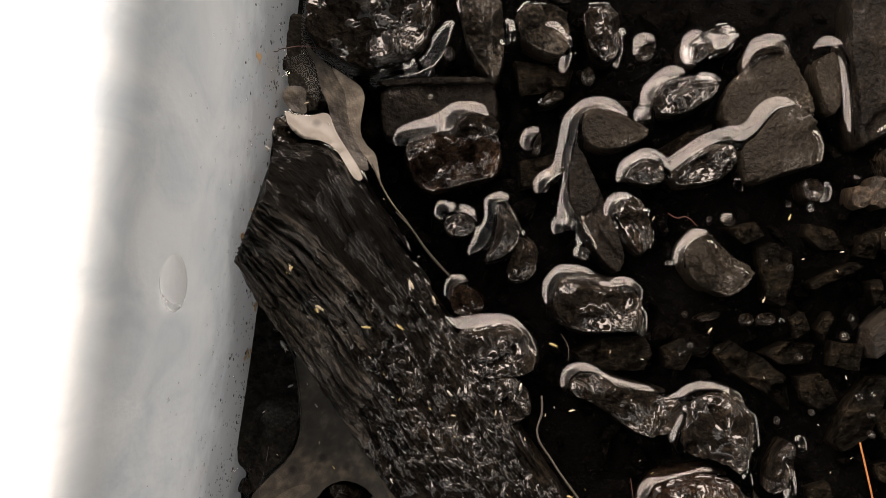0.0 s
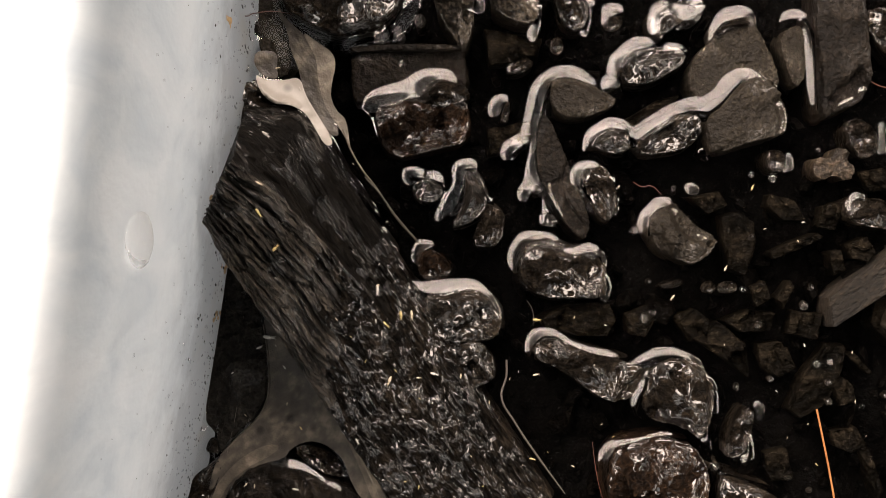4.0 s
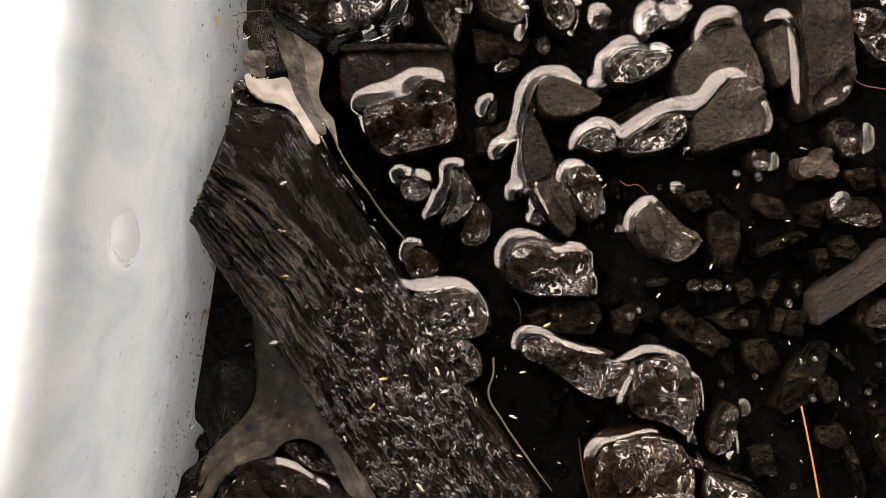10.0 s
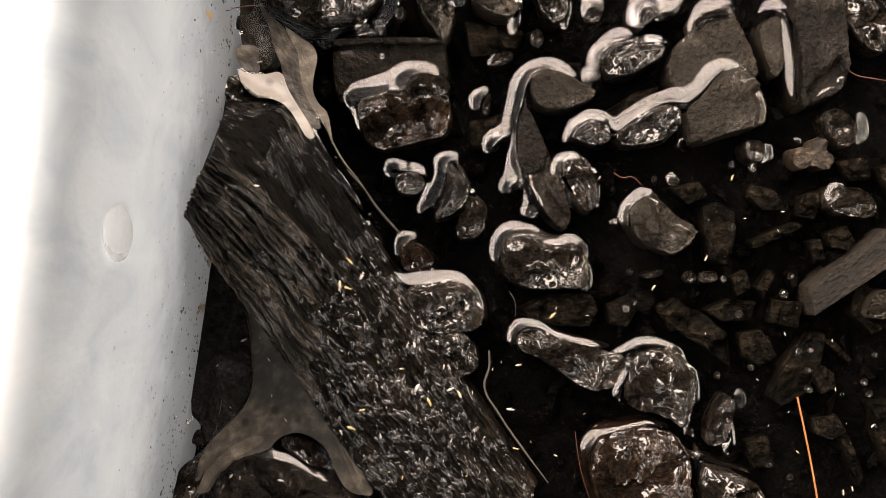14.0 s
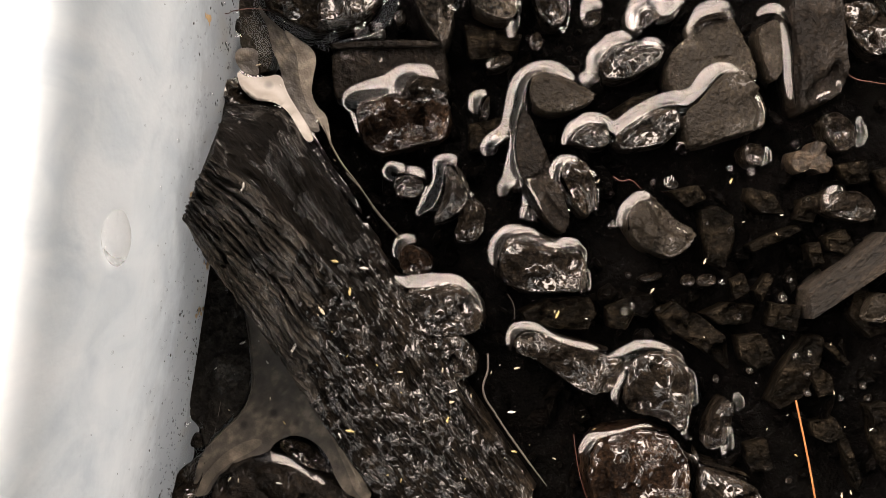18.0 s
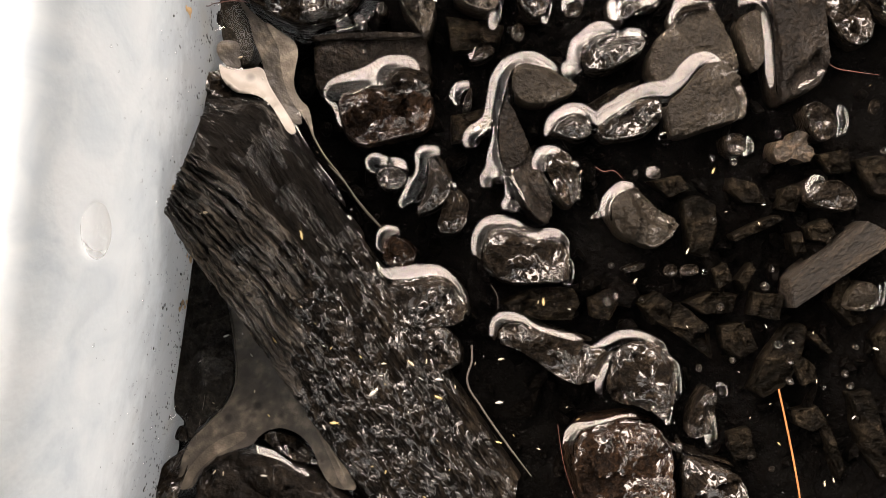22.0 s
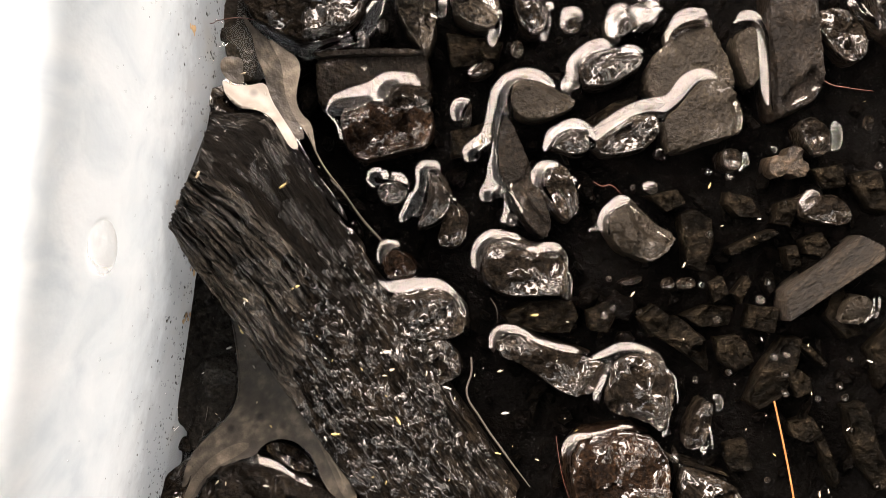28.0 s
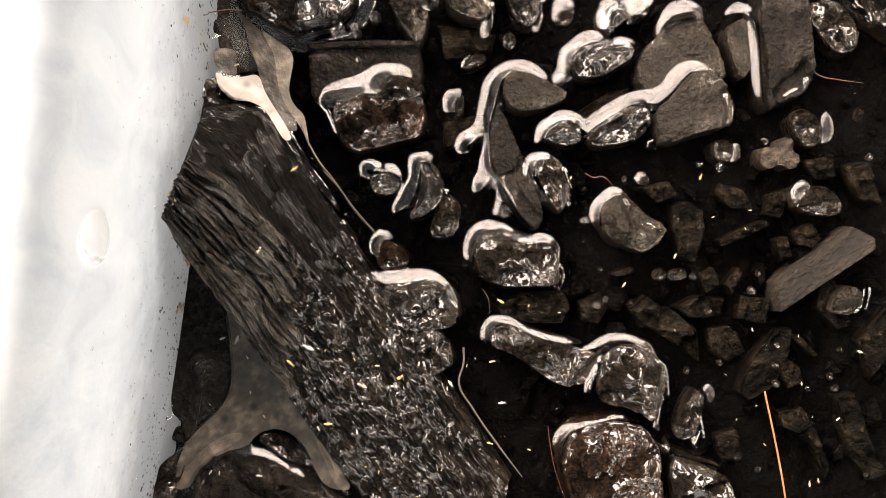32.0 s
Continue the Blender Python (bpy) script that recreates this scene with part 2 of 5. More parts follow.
soot = material("soot_fleck", (0.02, 0.019, 0.018), 0.5)[0]
rust = material("rust_stain", (0.50, 0.34, 0.17), 0.6)[0]


def insect_skin(name, dark, light):
    m, tree, b = material(name, light, 0.35)
    where = tree.nodes.new("ShaderNodeTexCoord")
    n = node(tree, "ShaderNodeTexNoise", Scale=3000.0, Detail=3.0)
    tree.links.new(where.outputs["Object"], n.inputs["Vector"])
    tree.links.new(ramp(tree, n.outputs["Fac"], ((0.35, dark), (0.65, light))), b.inputs["Base Color"])
    b.inputs["Subsurface Weight"].default_value = 0.0
    return m


cream_skin = insect_skin("cream_skin", (0.34, 0.28, 0.19), (0.52, 0.45, 0.34))
yellow_skin = insect_skin("yellow_skin", (0.30, 0.23, 0.09), (0.48, 0.39, 0.18))
white_skin = insect_skin("white_skin", (0.36, 0.34, 0.31), (0.54, 0.52, 0.48))


# ---- building helpers ----
def link_mesh(name, bm, mat, parent=None, label="", smooth=True):
    bmesh.ops.recalc_face_normals(bm, faces=bm.faces)
    me = bpy.data.meshes.new(name)
    for f in bm.faces:
        f.smooth = smooth
    bm.to_mesh(me)
    bm.free()
    me.materials.append(mat)
    ob = new(name, me)
    if parent:
        ob.parent = parent
    return tagged(ob, label)


def part(name, bm, mat, parent, label=""):
    return link_mesh(name, bm, mat, parent, label)


def rounded(points, times=2):
    pts = np.array(points, float)
    for _ in range(times):
        nxt = np.roll(pts, -1, axis=0)
        pts = np.stack([pts * 0.75 + nxt * 0.25, pts * 0.25 + nxt * 0.75], 1).reshape(-1, 2)
    return pts


def resample(pts, count):
    closed = np.vstack([pts, pts[:1]])
    d = np.concatenate([[0], np.cumsum(np.hypot(*np.diff(closed, axis=0).T))])
    s = np.linspace(0, d[-1], count, endpoint=False)
    return np.stack([np.interp(s, d, closed[:, 0]), np.interp(s, d, closed[:, 1])], 1)


def wall_x(y):
    """Where the inner face of the near wall stands, in mm."""
    return -34.5 + 0.122 * y - 0.0008 * y * y


CAPILLARY = 1.65  # how far a film of water reaches from the edge that holds it, in mm
FILMS = []  # lines along which a film of water is drawn up a charcoal edge, with its height
WET = []  # outlines that pin the water, with the height at which they hold it


def facets(pts, mid, span, tall):
    """Random broken planes over a plan outline: a function of plan points that gives the lift in mm."""
    count = int(min(26, max(4, span * span * 1.1)))
    reach = np.abs(pts - mid).max(axis=0)
    seeds = [(mid[0] + random.uniform(-1, 1) * reach[0], mid[1] + random.uniform(-1, 1) * reach[1], random.uniform(-1, 1) * tall,
              random.gauss(0, 0.30), random.gauss(0, 0.30)) for _ in range(count)]

    def lift(x, y):
        wx = x + 0.5 * noise.noise(Vector((x * 0.8, y * 0.8, 2))) + 0.18 * noise.noise(Vector((x * 3, y * 3, 2)))
        wy = y + 0.5 * noise.noise(Vector((x * 0.8, y * 0.8, 12))) + 0.18 * noise.noise(Vector((x * 3, y * 3, 12)))
        sx, sy, h, a, c = min(seeds, key=lambda s: (s[0] - wx) ** 2 + (s[1] - wy) ** 2)
        return h + a * (x - sx) + c * (y - sy)

    return lift


def lump(name, outline, top, base, mat, shape, label, count=96, bumpy=1.0):
    """A broken lump: walls up to a rim, then rings that rise to an uneven top."""
    pts = resample(rounded(outline, 0 if shape & 6 else 1), count)
    mid = pts.mean(axis=0)
    span = float(np.abs(pts - mid).mean())
    flat = bool(shape & 1)
    rim = top - (0.25 if flat else min(0.55 * (top - min(base, 0)), 0.75 + 0.05 * span))
    spin = math.atan2(outline[1][1] - outline[0][1], outline[1][0] - outline[0][0]) if shape & 2 else 0.0
    ca, sa = math.cos(spin), math.sin(spin)
    tilt = (random.uniform(-0.3, 0.3), random.uniform(-0.3, 0.3))
    plane = facets(pts, mid, span, (0.05 if flat else 0.34) * min(1.0, span / 2.5) * (1.0 if bumpy < 2 else 3.0))
    bm = bmesh.new()
    levels = [(1.06, base), (1.03, (base + rim) / 2), (1.0, rim), (0.965, rim + 0.35 * (top - rim))]
    for r in (0.93, 0.89, 0.84, 0.79, 0.74, 0.68, 0.62, 0.56, 0.5, 0.44, 0.37, 0.3, 0.22, 0.15, 0.08):
        levels.append((r, rim + (top - rim) * (1 - r ** (5 if flat else 2.2)) * 1.0))
    rings = []
    for k, (r, z) in enumerate(levels):
        ring = []
        for x, y in mid + (pts - mid) * r:
            p = Vector((x, y, z))
            broken = plane(x, y) * (0.15 if flat and bumpy < 2 else 1.0) * min(1.0, (1.0 - r) / 0.12) if r < 1 and not shape & 2 else 0.0
            rough = (0.09 if flat else 0.42) * bumpy * (0.4 if k < 3 else 1.0)
            n1 = noise.noise(p * 0.55 + Vector((7.3, 1.1, 0)))
            n2 = noise.noise(p * 1.4)
            inner = min(1.0, r / 0.5)
            n3 = noise.noise(p * 2.1) + 0.5 * noise.noise(p * 4.3) - 0.9 * abs(noise.noise(p * 1.5 + Vector((3, 9, 1))))
            side = noise.noise(p * 0.9 + Vector((0, 0, 31))) + 0.8 * noise.noise(p * 2.3 + Vector((5, 0, 31)))
            if shape & 8 and k > 1:
                z_tilt = tilt[0] * (x - mid[0]) + tilt[1] * (y - mid[1])
            else:
                z_tilt = 0.0
            dx, dy = (x - mid[0]) * (1 + 0.045 * side), (y - mid[1]) * (1 + 0.045 * side)
            if shape & 2:
                dx, dy = x - mid[0], y - mid[1]
            rise = z + z_tilt + broken + rough * (1.1 * n1 + 0.7 * n2 * (0.4 + 0.6 * inner) + 0.30 * n3 * inner * inner)
            if rise > 0.2:
                rise = min(rise, drowned(mid[0] + dx, mid[1] + dy) + 0.12 * n2)
            ring.append(bm.verts.new(((dx * ca + dy * sa) * MM, (dy * ca - dx * sa) * MM, rise * MM)))
        rings.append(ring)
    for a, c in zip(rings, rings[1:]):
        for i in range(count):
            j = (i + 1) % count
            bm.faces.new((a[i], a[j], c[j], c[i]))
    tip = bm.verts.new((0, 0, sum(v.co.z for v in rings[-1]) / count))
    for i in range(count):
        bm.faces.new((rings[-1][i], rings[-1][(i + 1) % count], tip))
    ob = link_mesh(name, bm, mat)
    ob.location, ob.rotation_euler = (mid[0] * MM, mid[1] * MM, 0), (0, 0, spin)
    return tagged(ob, label, "charcoal")


def chunk(outline, top, contact, mat, shape, label):
    if contact is not None:
        wide = float(np.ptp(np.array(outline), axis=0).max())
        WET.append((resample(rounded(outline, 1), 72), contact * (0.2 if wide > 4 else 0.45)))
    name = "charred_stick" if shape & 2 else "charcoal_chunk"
    ob = lump(name, outline, top, -16.0 if max(top, 0) > 0.9 else -13.0 if np.ptp(np.array(outline), axis=0).max() > 3 else -1.0, mat, shape, label)
    return tagged(ob, group="charcoal pieces in the tub")


UPWARD, RIGHTWARD = (-0.45, 0.9), (0.95, 0.2)


def film(line, lift, facing=UPWARD):
    """A film drawn up to lift mm along a plan line, sloping down to the open water on the side that it faces."""
    FILMS.append((np.array(line), 0.68 * lift, facing))


def sunken(outline, top):
    ob = lump("charcoal_fragment", outline, top * 1.1, top - 6.0, char_deep, 13, "dark brown charcoal fragment lying under shallow water", 40, 4.0)
    return tagged(ob, group="charcoal fragments under water")


# ---- films of water ----
# lines of water held up on the upper edges of the charcoal
film(((4.14, 12.25), (4.85, 13.60), (6.20, 14.56), (7.16, 15.19)), 1.25)
film(((6.20, 6.68), (7.00, 7.79), (8.27, 8.19), (8.83, 7.08)), 1.25)
film(((5.23, -2.70), (5.87, -0.87), (7.22, 0.40), (9.20, 0.87), (11.58, -0.24), (13.33, -0.95), (15.15, -0.24), (16.74, -0.87), (17.45, -3.25)), 1.70)
film(((17.17, 3.90), (16.38, 5.48), (14.79, 7.23), (13.75, 8.82), (14.15, 10.65), (15.18, 11.53), (16.38, 11.05), (17.65, 10.41)), 1.35)
film(((18.17, 10.28), (19.28, 7.65), (19.13, 4.30)), 0.95, RIGHTWARD)
film(((-9.54, 10.02), (-6.68, 9.54), (-4.45, 8.67)), 1.30)
film(((-5.25, 4.21), (-3.74, 5.01), (-2.86, 6.44), (-2.23, 8.82), (-1.99, 10.81), (-1.27, 11.29), (-0.16, 9.22), (1.27, 6.68)), 1.35)
film(((-7.95, -2.46), (-7.87, -0.87), (-7.07, 0.00), (-6.12, 0.32)), 1.35)
film(((-10.95, -2.30), (-9.36, -5.16), (-7.46, -6.35), (-4.28, -6.19), (-1.90, -5.55), (0.08, -5.95), (1.67, -7.06), (2.54, -9.04), (3.57, -11.98)), 1.65)
film(((7.30, -14.37), (7.94, -12.78), (9.05, -11.91), (10.80, -12.15), (13.18, -13.50), (15.96, -14.45), (18.74, -14.93), (20.80, -14.69)), 1.55)
film(((20.81, -15.80), (23.11, -15.33), (25.10, -14.37), (27.48, -14.45), (29.86, -15.33), (31.29, -16.76)), 1.50)
film(((31.33, -16.78), (32.12, -18.37), (32.52, -20.59), (32.36, -23.14)), 1.30, RIGHTWARD)
film(((32.39, -23.00), (31.68, -25.79), (32.23, -28.57), (33.98, -30.40), (36.29, -31.04), (39.48, -31.99), (42.26, -33.51)), 1.15, RIGHTWARD)
film(((23.88, -23.72), (22.29, -22.36), (22.13, -20.77), (23.08, -19.02), (23.56, -17.03)), 1.15)
film(((17.87, -31.06), (18.19, -28.68), (19.22, -27.25), (21.13, -26.69), (23.51, -26.06), (25.90, -25.50), (28.92, -25.90)), 1.45)
film(((38.57, -20.64), (39.05, -21.60), (38.89, -22.87)), 0.95, RIGHTWARD)
film(((37.19, -24.45), (37.67, -27.79), (36.79, -30.02)), 1.05, RIGHTWARD)
film(((18.90, 23.66), (19.45, 25.80), (21.12, 27.63), (23.34, 28.18), (24.77, 28.03)), 1.55)
film(((24.32, 28.53), (24.55, 30.91), (24.79, 32.50), (26.30, 33.14), (27.57, 31.47), (29.24, 32.02), (30.83, 33.61)), 1.40)
film(((21.95, 26.48), (24.33, 27.59), (26.72, 27.59), (28.47, 27.59)), 1.30)
film(((31.89, 28.86), (32.44, 30.53), (33.48, 31.57), (35.07, 32.12), (36.90, 32.36), (37.69, 31.57)), 1.30)
film(((41.64, 32.02), (43.39, 32.34), (44.58, 31.63), (45.30, 30.12), (45.93, 27.10), (46.17, 23.12), (46.33, 18.59)), 1.40)
film(((-14.63, 19.40), (-11.85, 19.80), (-9.86, 20.75), (-8.27, 20.75), (-7.47, 22.18), (-6.28, 23.22), (-4.69, 23.30), (-2.39, 22.18)), 1.30)
film(((-17.81, 27.74), (-13.43, 28.46), (-10.65, 29.73), (-9.22, 31.48), (-8.58, 33.47), (-8.27, 35.45)), 1.35)
film(((23.19, 2.06), (23.43, 4.29), (24.38, 5.48), (25.49, 6.12), (26.68, 6.67)), 1.50)
film(((26.42, 6.29), (27.54, 4.30), (29.13, 2.39), (32.07, 1.11)), 1.15)
film(((51.75, 4.86), (51.27, 6.61), (52.23, 7.64), (53.02, 7.24)), 1.10)
film(((-30.46, 20.86), (-28.87, 19.67), (-26.49, 19.51), (-24.91, 18.88), (-23.48, 16.97), (-22.13, 14.59), (-20.54, 12.21), (-18.56, 9.04), (-16.18, 5.87), (-13.64, 2.62)), 1.70)
film(((-28.90, -30.25), (-26.12, -30.49), (-23.34, -31.28), (-20.17, -33.11), (-16.59, -35.17)), 1.55)
film(((-1.11, 35.49), (0.08, 34.13), (-0.16, 32.54)), 1.20)
film(((4.86, 35.52), (7.49, 33.53), (8.44, 31.30), (7.33, 28.59)), 1.05, RIGHTWARD)
film(((17.19, 30.71), (17.50, 32.06), (18.62, 32.70), (19.57, 32.06)), 1.20)
film(((57.60, 35.49), (59.36, 32.86), (61.74, 30.95)), 1.20)
film(((49.09, 20.00), (52.28, 21.44), (53.23, 23.19)), 0.95)
film(((-7.18, 8.85), (-7.50, 9.81)), 0.80)
film(((-1.27, -18.08), (-2.55, -17.05), (-3.11, -18.08), (-2.55, -20.63)), 1.00)
film(((46.96, 13.82), (46.48, 14.30)), 0.60)
film(((21.39, -1.12), (21.15, 2.87), (21.71, 3.27)), 0.70)
film(((29.02, 8.05), (29.17, 8.85), (30.13, 8.69)), 0.90)
film(((2.47, 18.01), (2.71, 19.60), (3.67, 20.96)), 0.95)
film(((30.81, 14.29), (30.41, 13.25), (31.45, 12.61)), 0.70)
film(((-7.49, -12.44), (-7.97, -10.68), (-7.49, -9.65)), 0.90)
film(((14.45, 1.19), (12.79, 2.30), (11.20, 4.29), (9.69, 6.91), (8.58, 8.97), (7.86, 11.20), (7.62, 13.98), (7.78, 16.36), (8.34, 18.58), (8.66, 19.93), (8.97, 21.52), (9.85, 23.11), (11.20, 23.98), (13.58, 23.43), (15.96, 22.32), (18.58, 20.89)), 1.50)
film(((5.87, -1.11), (7.29, 0.40), (9.20, 0.87), (11.57, -0.08)), 2.50)
film(((14.77, 13.89), (15.96, 15.96), (17.94, 16.99), (19.53, 16.67), (20.80, 15.16), (21.75, 14.85), (22.79, 16.04), (24.69, 17.31), (26.68, 18.58), (29.06, 19.37), (31.44, 19.13), (33.42, 20.64), (34.77, 22.39), (36.20, 23.74), (37.95, 23.82), (39.38, 22.86)), 1.55)
film(((17.00, 21.68), (18.11, 22.71), (19.06, 23.90)), 1.50)
film(((-31.47, 22.95), (-29.89, 21.22), (-28.31, 19.95), (-26.19, 19.64), (-24.77, 19.01)), 2.60)
film(((17.52, -3.10), (17.83, -5.10), (17.44, -7.09)), 1.10, RIGHTWARD)
film(((1.28, 7.25), (2.23, 5.26), (2.47, 3.27)), 0.90, RIGHTWARD)
film(((41.13, 20.81), (41.93, 18.41), (41.37, 16.02)), 0.90, RIGHTWARD)
film(((42.59, 13.64), (42.91, 12.04), (42.11, 10.85)), 0.80, RIGHTWARD)
film(((55.51, 18.03), (55.99, 15.63), (55.36, 13.64)), 0.80, RIGHTWARD)
film(((14.83, 34.75), (15.30, 31.96), (14.51, 29.17)), 0.90, RIGHTWARD)
film(((61.54, -6.31), (60.98, -9.50), (59.54, -10.69)), 0.70, RIGHTWARD)
film(((-23.38, 17.97), (-21.55, 15.19), (-19.96, 12.72), (-17.97, 9.54), (-15.58, 6.36), (-13.20, 3.10)), 1.90)


def film_samples():
    """Points along the films: plan place, height and the plan direction in which each one slopes down to the open water."""
    out = []
    for line, lift, facing in FILMS:
        for a, c in zip(line, line[1:]):
            along = (c - a) / np.hypot(*(c - a))
            down = np.array((-along[1], along[0]))
            down *= 1 if down @ facing > 0 else -1
            out += [(*(a + (c - a) * k / 10), lift, *down) for k in range(10)]
    return np.array(out)


FILM_POINTS = film_samples()


def drowned(x, y):
    """The most that charcoal may rise at a plan point, so that the films beside it stay whole."""
    dx, dy = x - FILM_POINTS[:, 0], y - FILM_POINTS[:, 1]
    d = np.hypot(dx, dy)
    k = int(d.argmin())
    lift, out = FILM_POINTS[k, 2], dx[k] * FILM_POINTS[k, 3] + dy[k] * FILM_POINTS[k, 4]
    if out > 0.6 * d[k] and d[k] < 2.6:
        return lift * math.exp(-d[k] / CAPILLARY) - 0.3
    return lift - 0.4 + 1.6 * max(0.0, d[k] - 0.3) if d[k] < 1.5 else 99.0


# ---- table, tub and bed ----
bm = bmesh.new()
bmesh.ops.create_grid(bm, x_segments=8, y_segments=8, size=0.6)
table = link_mesh("ground", bm, table_mat)
table.location.z = -0.030
tagged(table, "dark table top under the tub", "table", kind="structure")


def tub_wall(name, line, inward, label):
    """A wall along a line of plan points, with a rounded rim and a flange outwards."""
    profile = [(0, -24), (0, 20), (0, 45), (0.0, 64), (-0.25, 66.5), (-0.9, 68.3), (-2.0, 69.0), (-4.5, 69.2), (-14.6, 69.2), (-15.2, 68.9), (-15.4, 68.2),
               (-15.4, 62), (-14.0, 61.6), (-14.0, 66.2), (-2.6, 66.2), (-2.0, 64), (-2.0, 30), (-2.0, -26)]
    bm = bmesh.new()
    rows = []
    for i, (x, y) in enumerate(line):
        a, c = Vector(line[max(i - 1, 0)]), Vector(line[min(i + 1, len(line) - 1)])
        along = (c - a).normalized()
        out = Vector((-along.y, along.x)) * inward
        rows.append([bm.verts.new(((x + out.x * d) * MM, (y + out.y * d) * MM, z * MM)) for d, z in profile])
    for r, s in zip(rows, rows[1:]):
        for i in range(len(profile)):
            j = (i + 1) % len(profile)
            bm.faces.new((r[i], r[j], s[j], s[i]))
    ob = link_mesh(name, bm, plastic, tub, label)
    return ob


tub = tagged(new("plastic_tub"), "translucent white plastic tub holding water and charcoal", "container")
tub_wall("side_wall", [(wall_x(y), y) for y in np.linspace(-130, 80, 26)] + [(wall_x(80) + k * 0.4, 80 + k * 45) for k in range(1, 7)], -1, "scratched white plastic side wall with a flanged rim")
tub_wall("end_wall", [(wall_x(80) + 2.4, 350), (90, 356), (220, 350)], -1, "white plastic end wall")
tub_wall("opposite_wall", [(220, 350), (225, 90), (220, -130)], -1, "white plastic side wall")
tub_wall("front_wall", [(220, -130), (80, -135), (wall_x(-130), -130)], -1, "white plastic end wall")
bm = bmesh.new()
bmesh.ops.create_cube(bm, size=1.0)
bmesh.ops.scale(bm, vec=(0.300, 0.495, 0.003), verts=bm.verts)
bmesh.ops.translate(bm, vec=(0.075, 0.110, -0.0255), verts=bm.verts)
part("base", bm, plastic, tub)

# ---- the leaning log ----
LOG = (  # along, then lower edge, ridge and terrace edge in mm
    (0, (-33.53, 2.49, 22), (-29.98, 9.77, 24), (-31.98, 19.23, 4)),
    (0.13, (-31.29, -2.78, 18), (-25.5, 6.46, 18.5), (-24.68, 18.47, 3.2)),
    (0.33, (-25.71, -11.88, 11), (-19.6, -0.3, 12), (-17.68, 8.36, 2.5)),
    (0.53, (-20.25, -21.4, 7), (-13.11, -8.16, 8), (-11.00, -1.66, 2.1)),
    (0.73, (-15.12, -29.15, 4.5), (-6.51, -18.51, 5.5), (-4.91, -11.03, 1.8)),
    (0.88, (-10.54, -35.73, 3), (0.47, -28.14, 3.6), (1.27, -20.60, 1.3)),
    (1.1, (-1.91, -47.58, 1.5), (9.19, -41.1, 2), (10.45, -34.20, 0.9)),
)


def log_surface():
    vs = np.array([r[0] for r in LOG])
    edges = np.array([[p for p in r[1:]] for r in LOG])

    def at(v, k):
        return np.array([np.interp(v, vs, edges[:, k, i]) for i in range(3)])

    across = [(0.0, 0)] + [(u, 0) for u in np.linspace(0.02, 1, 84)] + [(u, 1) for u in np.linspace(0.02, 1, 34)]
    bm = bmesh.new()
    rows = []
    for v in np.linspace(0, 1.1, 330):
        low, ridge, edge = at(v, 0), at(v, 1), at(v, 2)
        ring = []
        wob = 0.5 * noise.noise(Vector((v * 9, 0, 3.3)))
        for u, side in across:
            if side == 0:
                p = low + (ridge - low) * u
                p[2] += 1.6 * math.sin(math.pi * u) ** 0.6 - 0.3
            else:
                p = ridge + (edge - ridge) * u
                step = min(1.0, u / 0.12)
                p[2] += -1.3 * step * (1 - u * 0.3) + 0.7 * math.sin(math.pi * u)
            w = (u + side) * 9 + wob
            q = Vector((v * 11, w, 0.0))
            lump_z = noise.noise(q) * 0.5 + noise.noise(Vector((v * 30, w * 2.2, 9))) * 0.2
            ribs = 1 - 2 * abs(noise.noise(Vector((v * 4.5, w * 1.5, 5)))) + 0.6 * noise.noise(Vector((v * 9, w * 3.4, 2)))
            crack = abs(noise.noise(Vector((v * 6, w * 0.8, 17))))
            amount = 1.0 if side == 0 else 0.45
            crumble = 0.5 * noise.noise(Vector((v * 60, w * 5, 4))) * max(0.0, min(1.0, (v - 0.4) * 6))
            crust = max(0.0, min(1.0, (v - 0.36) * 8)) if side == 0 else 0.0
            chips = 0.34 * (1 - 2.4 * abs(noise.noise(Vector((v * 6, w * 3.3, 61))))) + 0.2 * (1 - 2.4 * abs(noise.noise(Vector((v * 22, w * 5.5, 71)))))
            p[2] += amount * (chips * (1 - 0.6 * crust) + lump_z + (0.75 - 0.45 * crust) * ribs + 0.5 * crumble - 7.0 * max(0, 0.11 - crack) * (1 - 0.7 * crust))
            groove = abs(noise.noise(Vector((v * 2.2 + 3, w * 1.7 + 0.35 * noise.noise(Vector((v * 14, w, 8))), 40))))
            p[2] -= amount * 9.0 * max(0, 0.13 - groove) * (1 - 0.8 * crust)
            fray = 0.5 * noise.noise(Vector((v * 40, (u + side) * 12, 2)))
            ring.append((p[0] + 0.25 * fray, p[1] + 0.25 * fray, p[2]))
        left, right = ring[0], ring[-1]
        ring = [(left[0] + 1.2, left[1] + 0.6, -14), (left[0] + 0.5, left[1] + 0.2, left[2] * 0.45 - 3), (left[0] + 0.1, left[1], left[2] - 1.2)] + ring + \
               [(right[0] + 0.15, right[1] + 0.1, right[2] - 0.9), (right[0] + 0.3, right[1] + 0.2, -3), (right[0] - 0.5, right[1] - 0.4, -14)]
        rows.append(ring)
    return rows, at


axis = Vector((0.645, -0.764, 0)).normalized()
turn = Matrix(((axis.x, -axis.y, 0), (axis.y, axis.x, 0), (0, 0, 1)))
log_rows, log_at = log_surface()
log = tagged(new("charcoal_log"), "long charred log with split grain leaning on the tub wall", "charcoal")
log.matrix_world = turn.to_4x4()
back = turn.inverted()


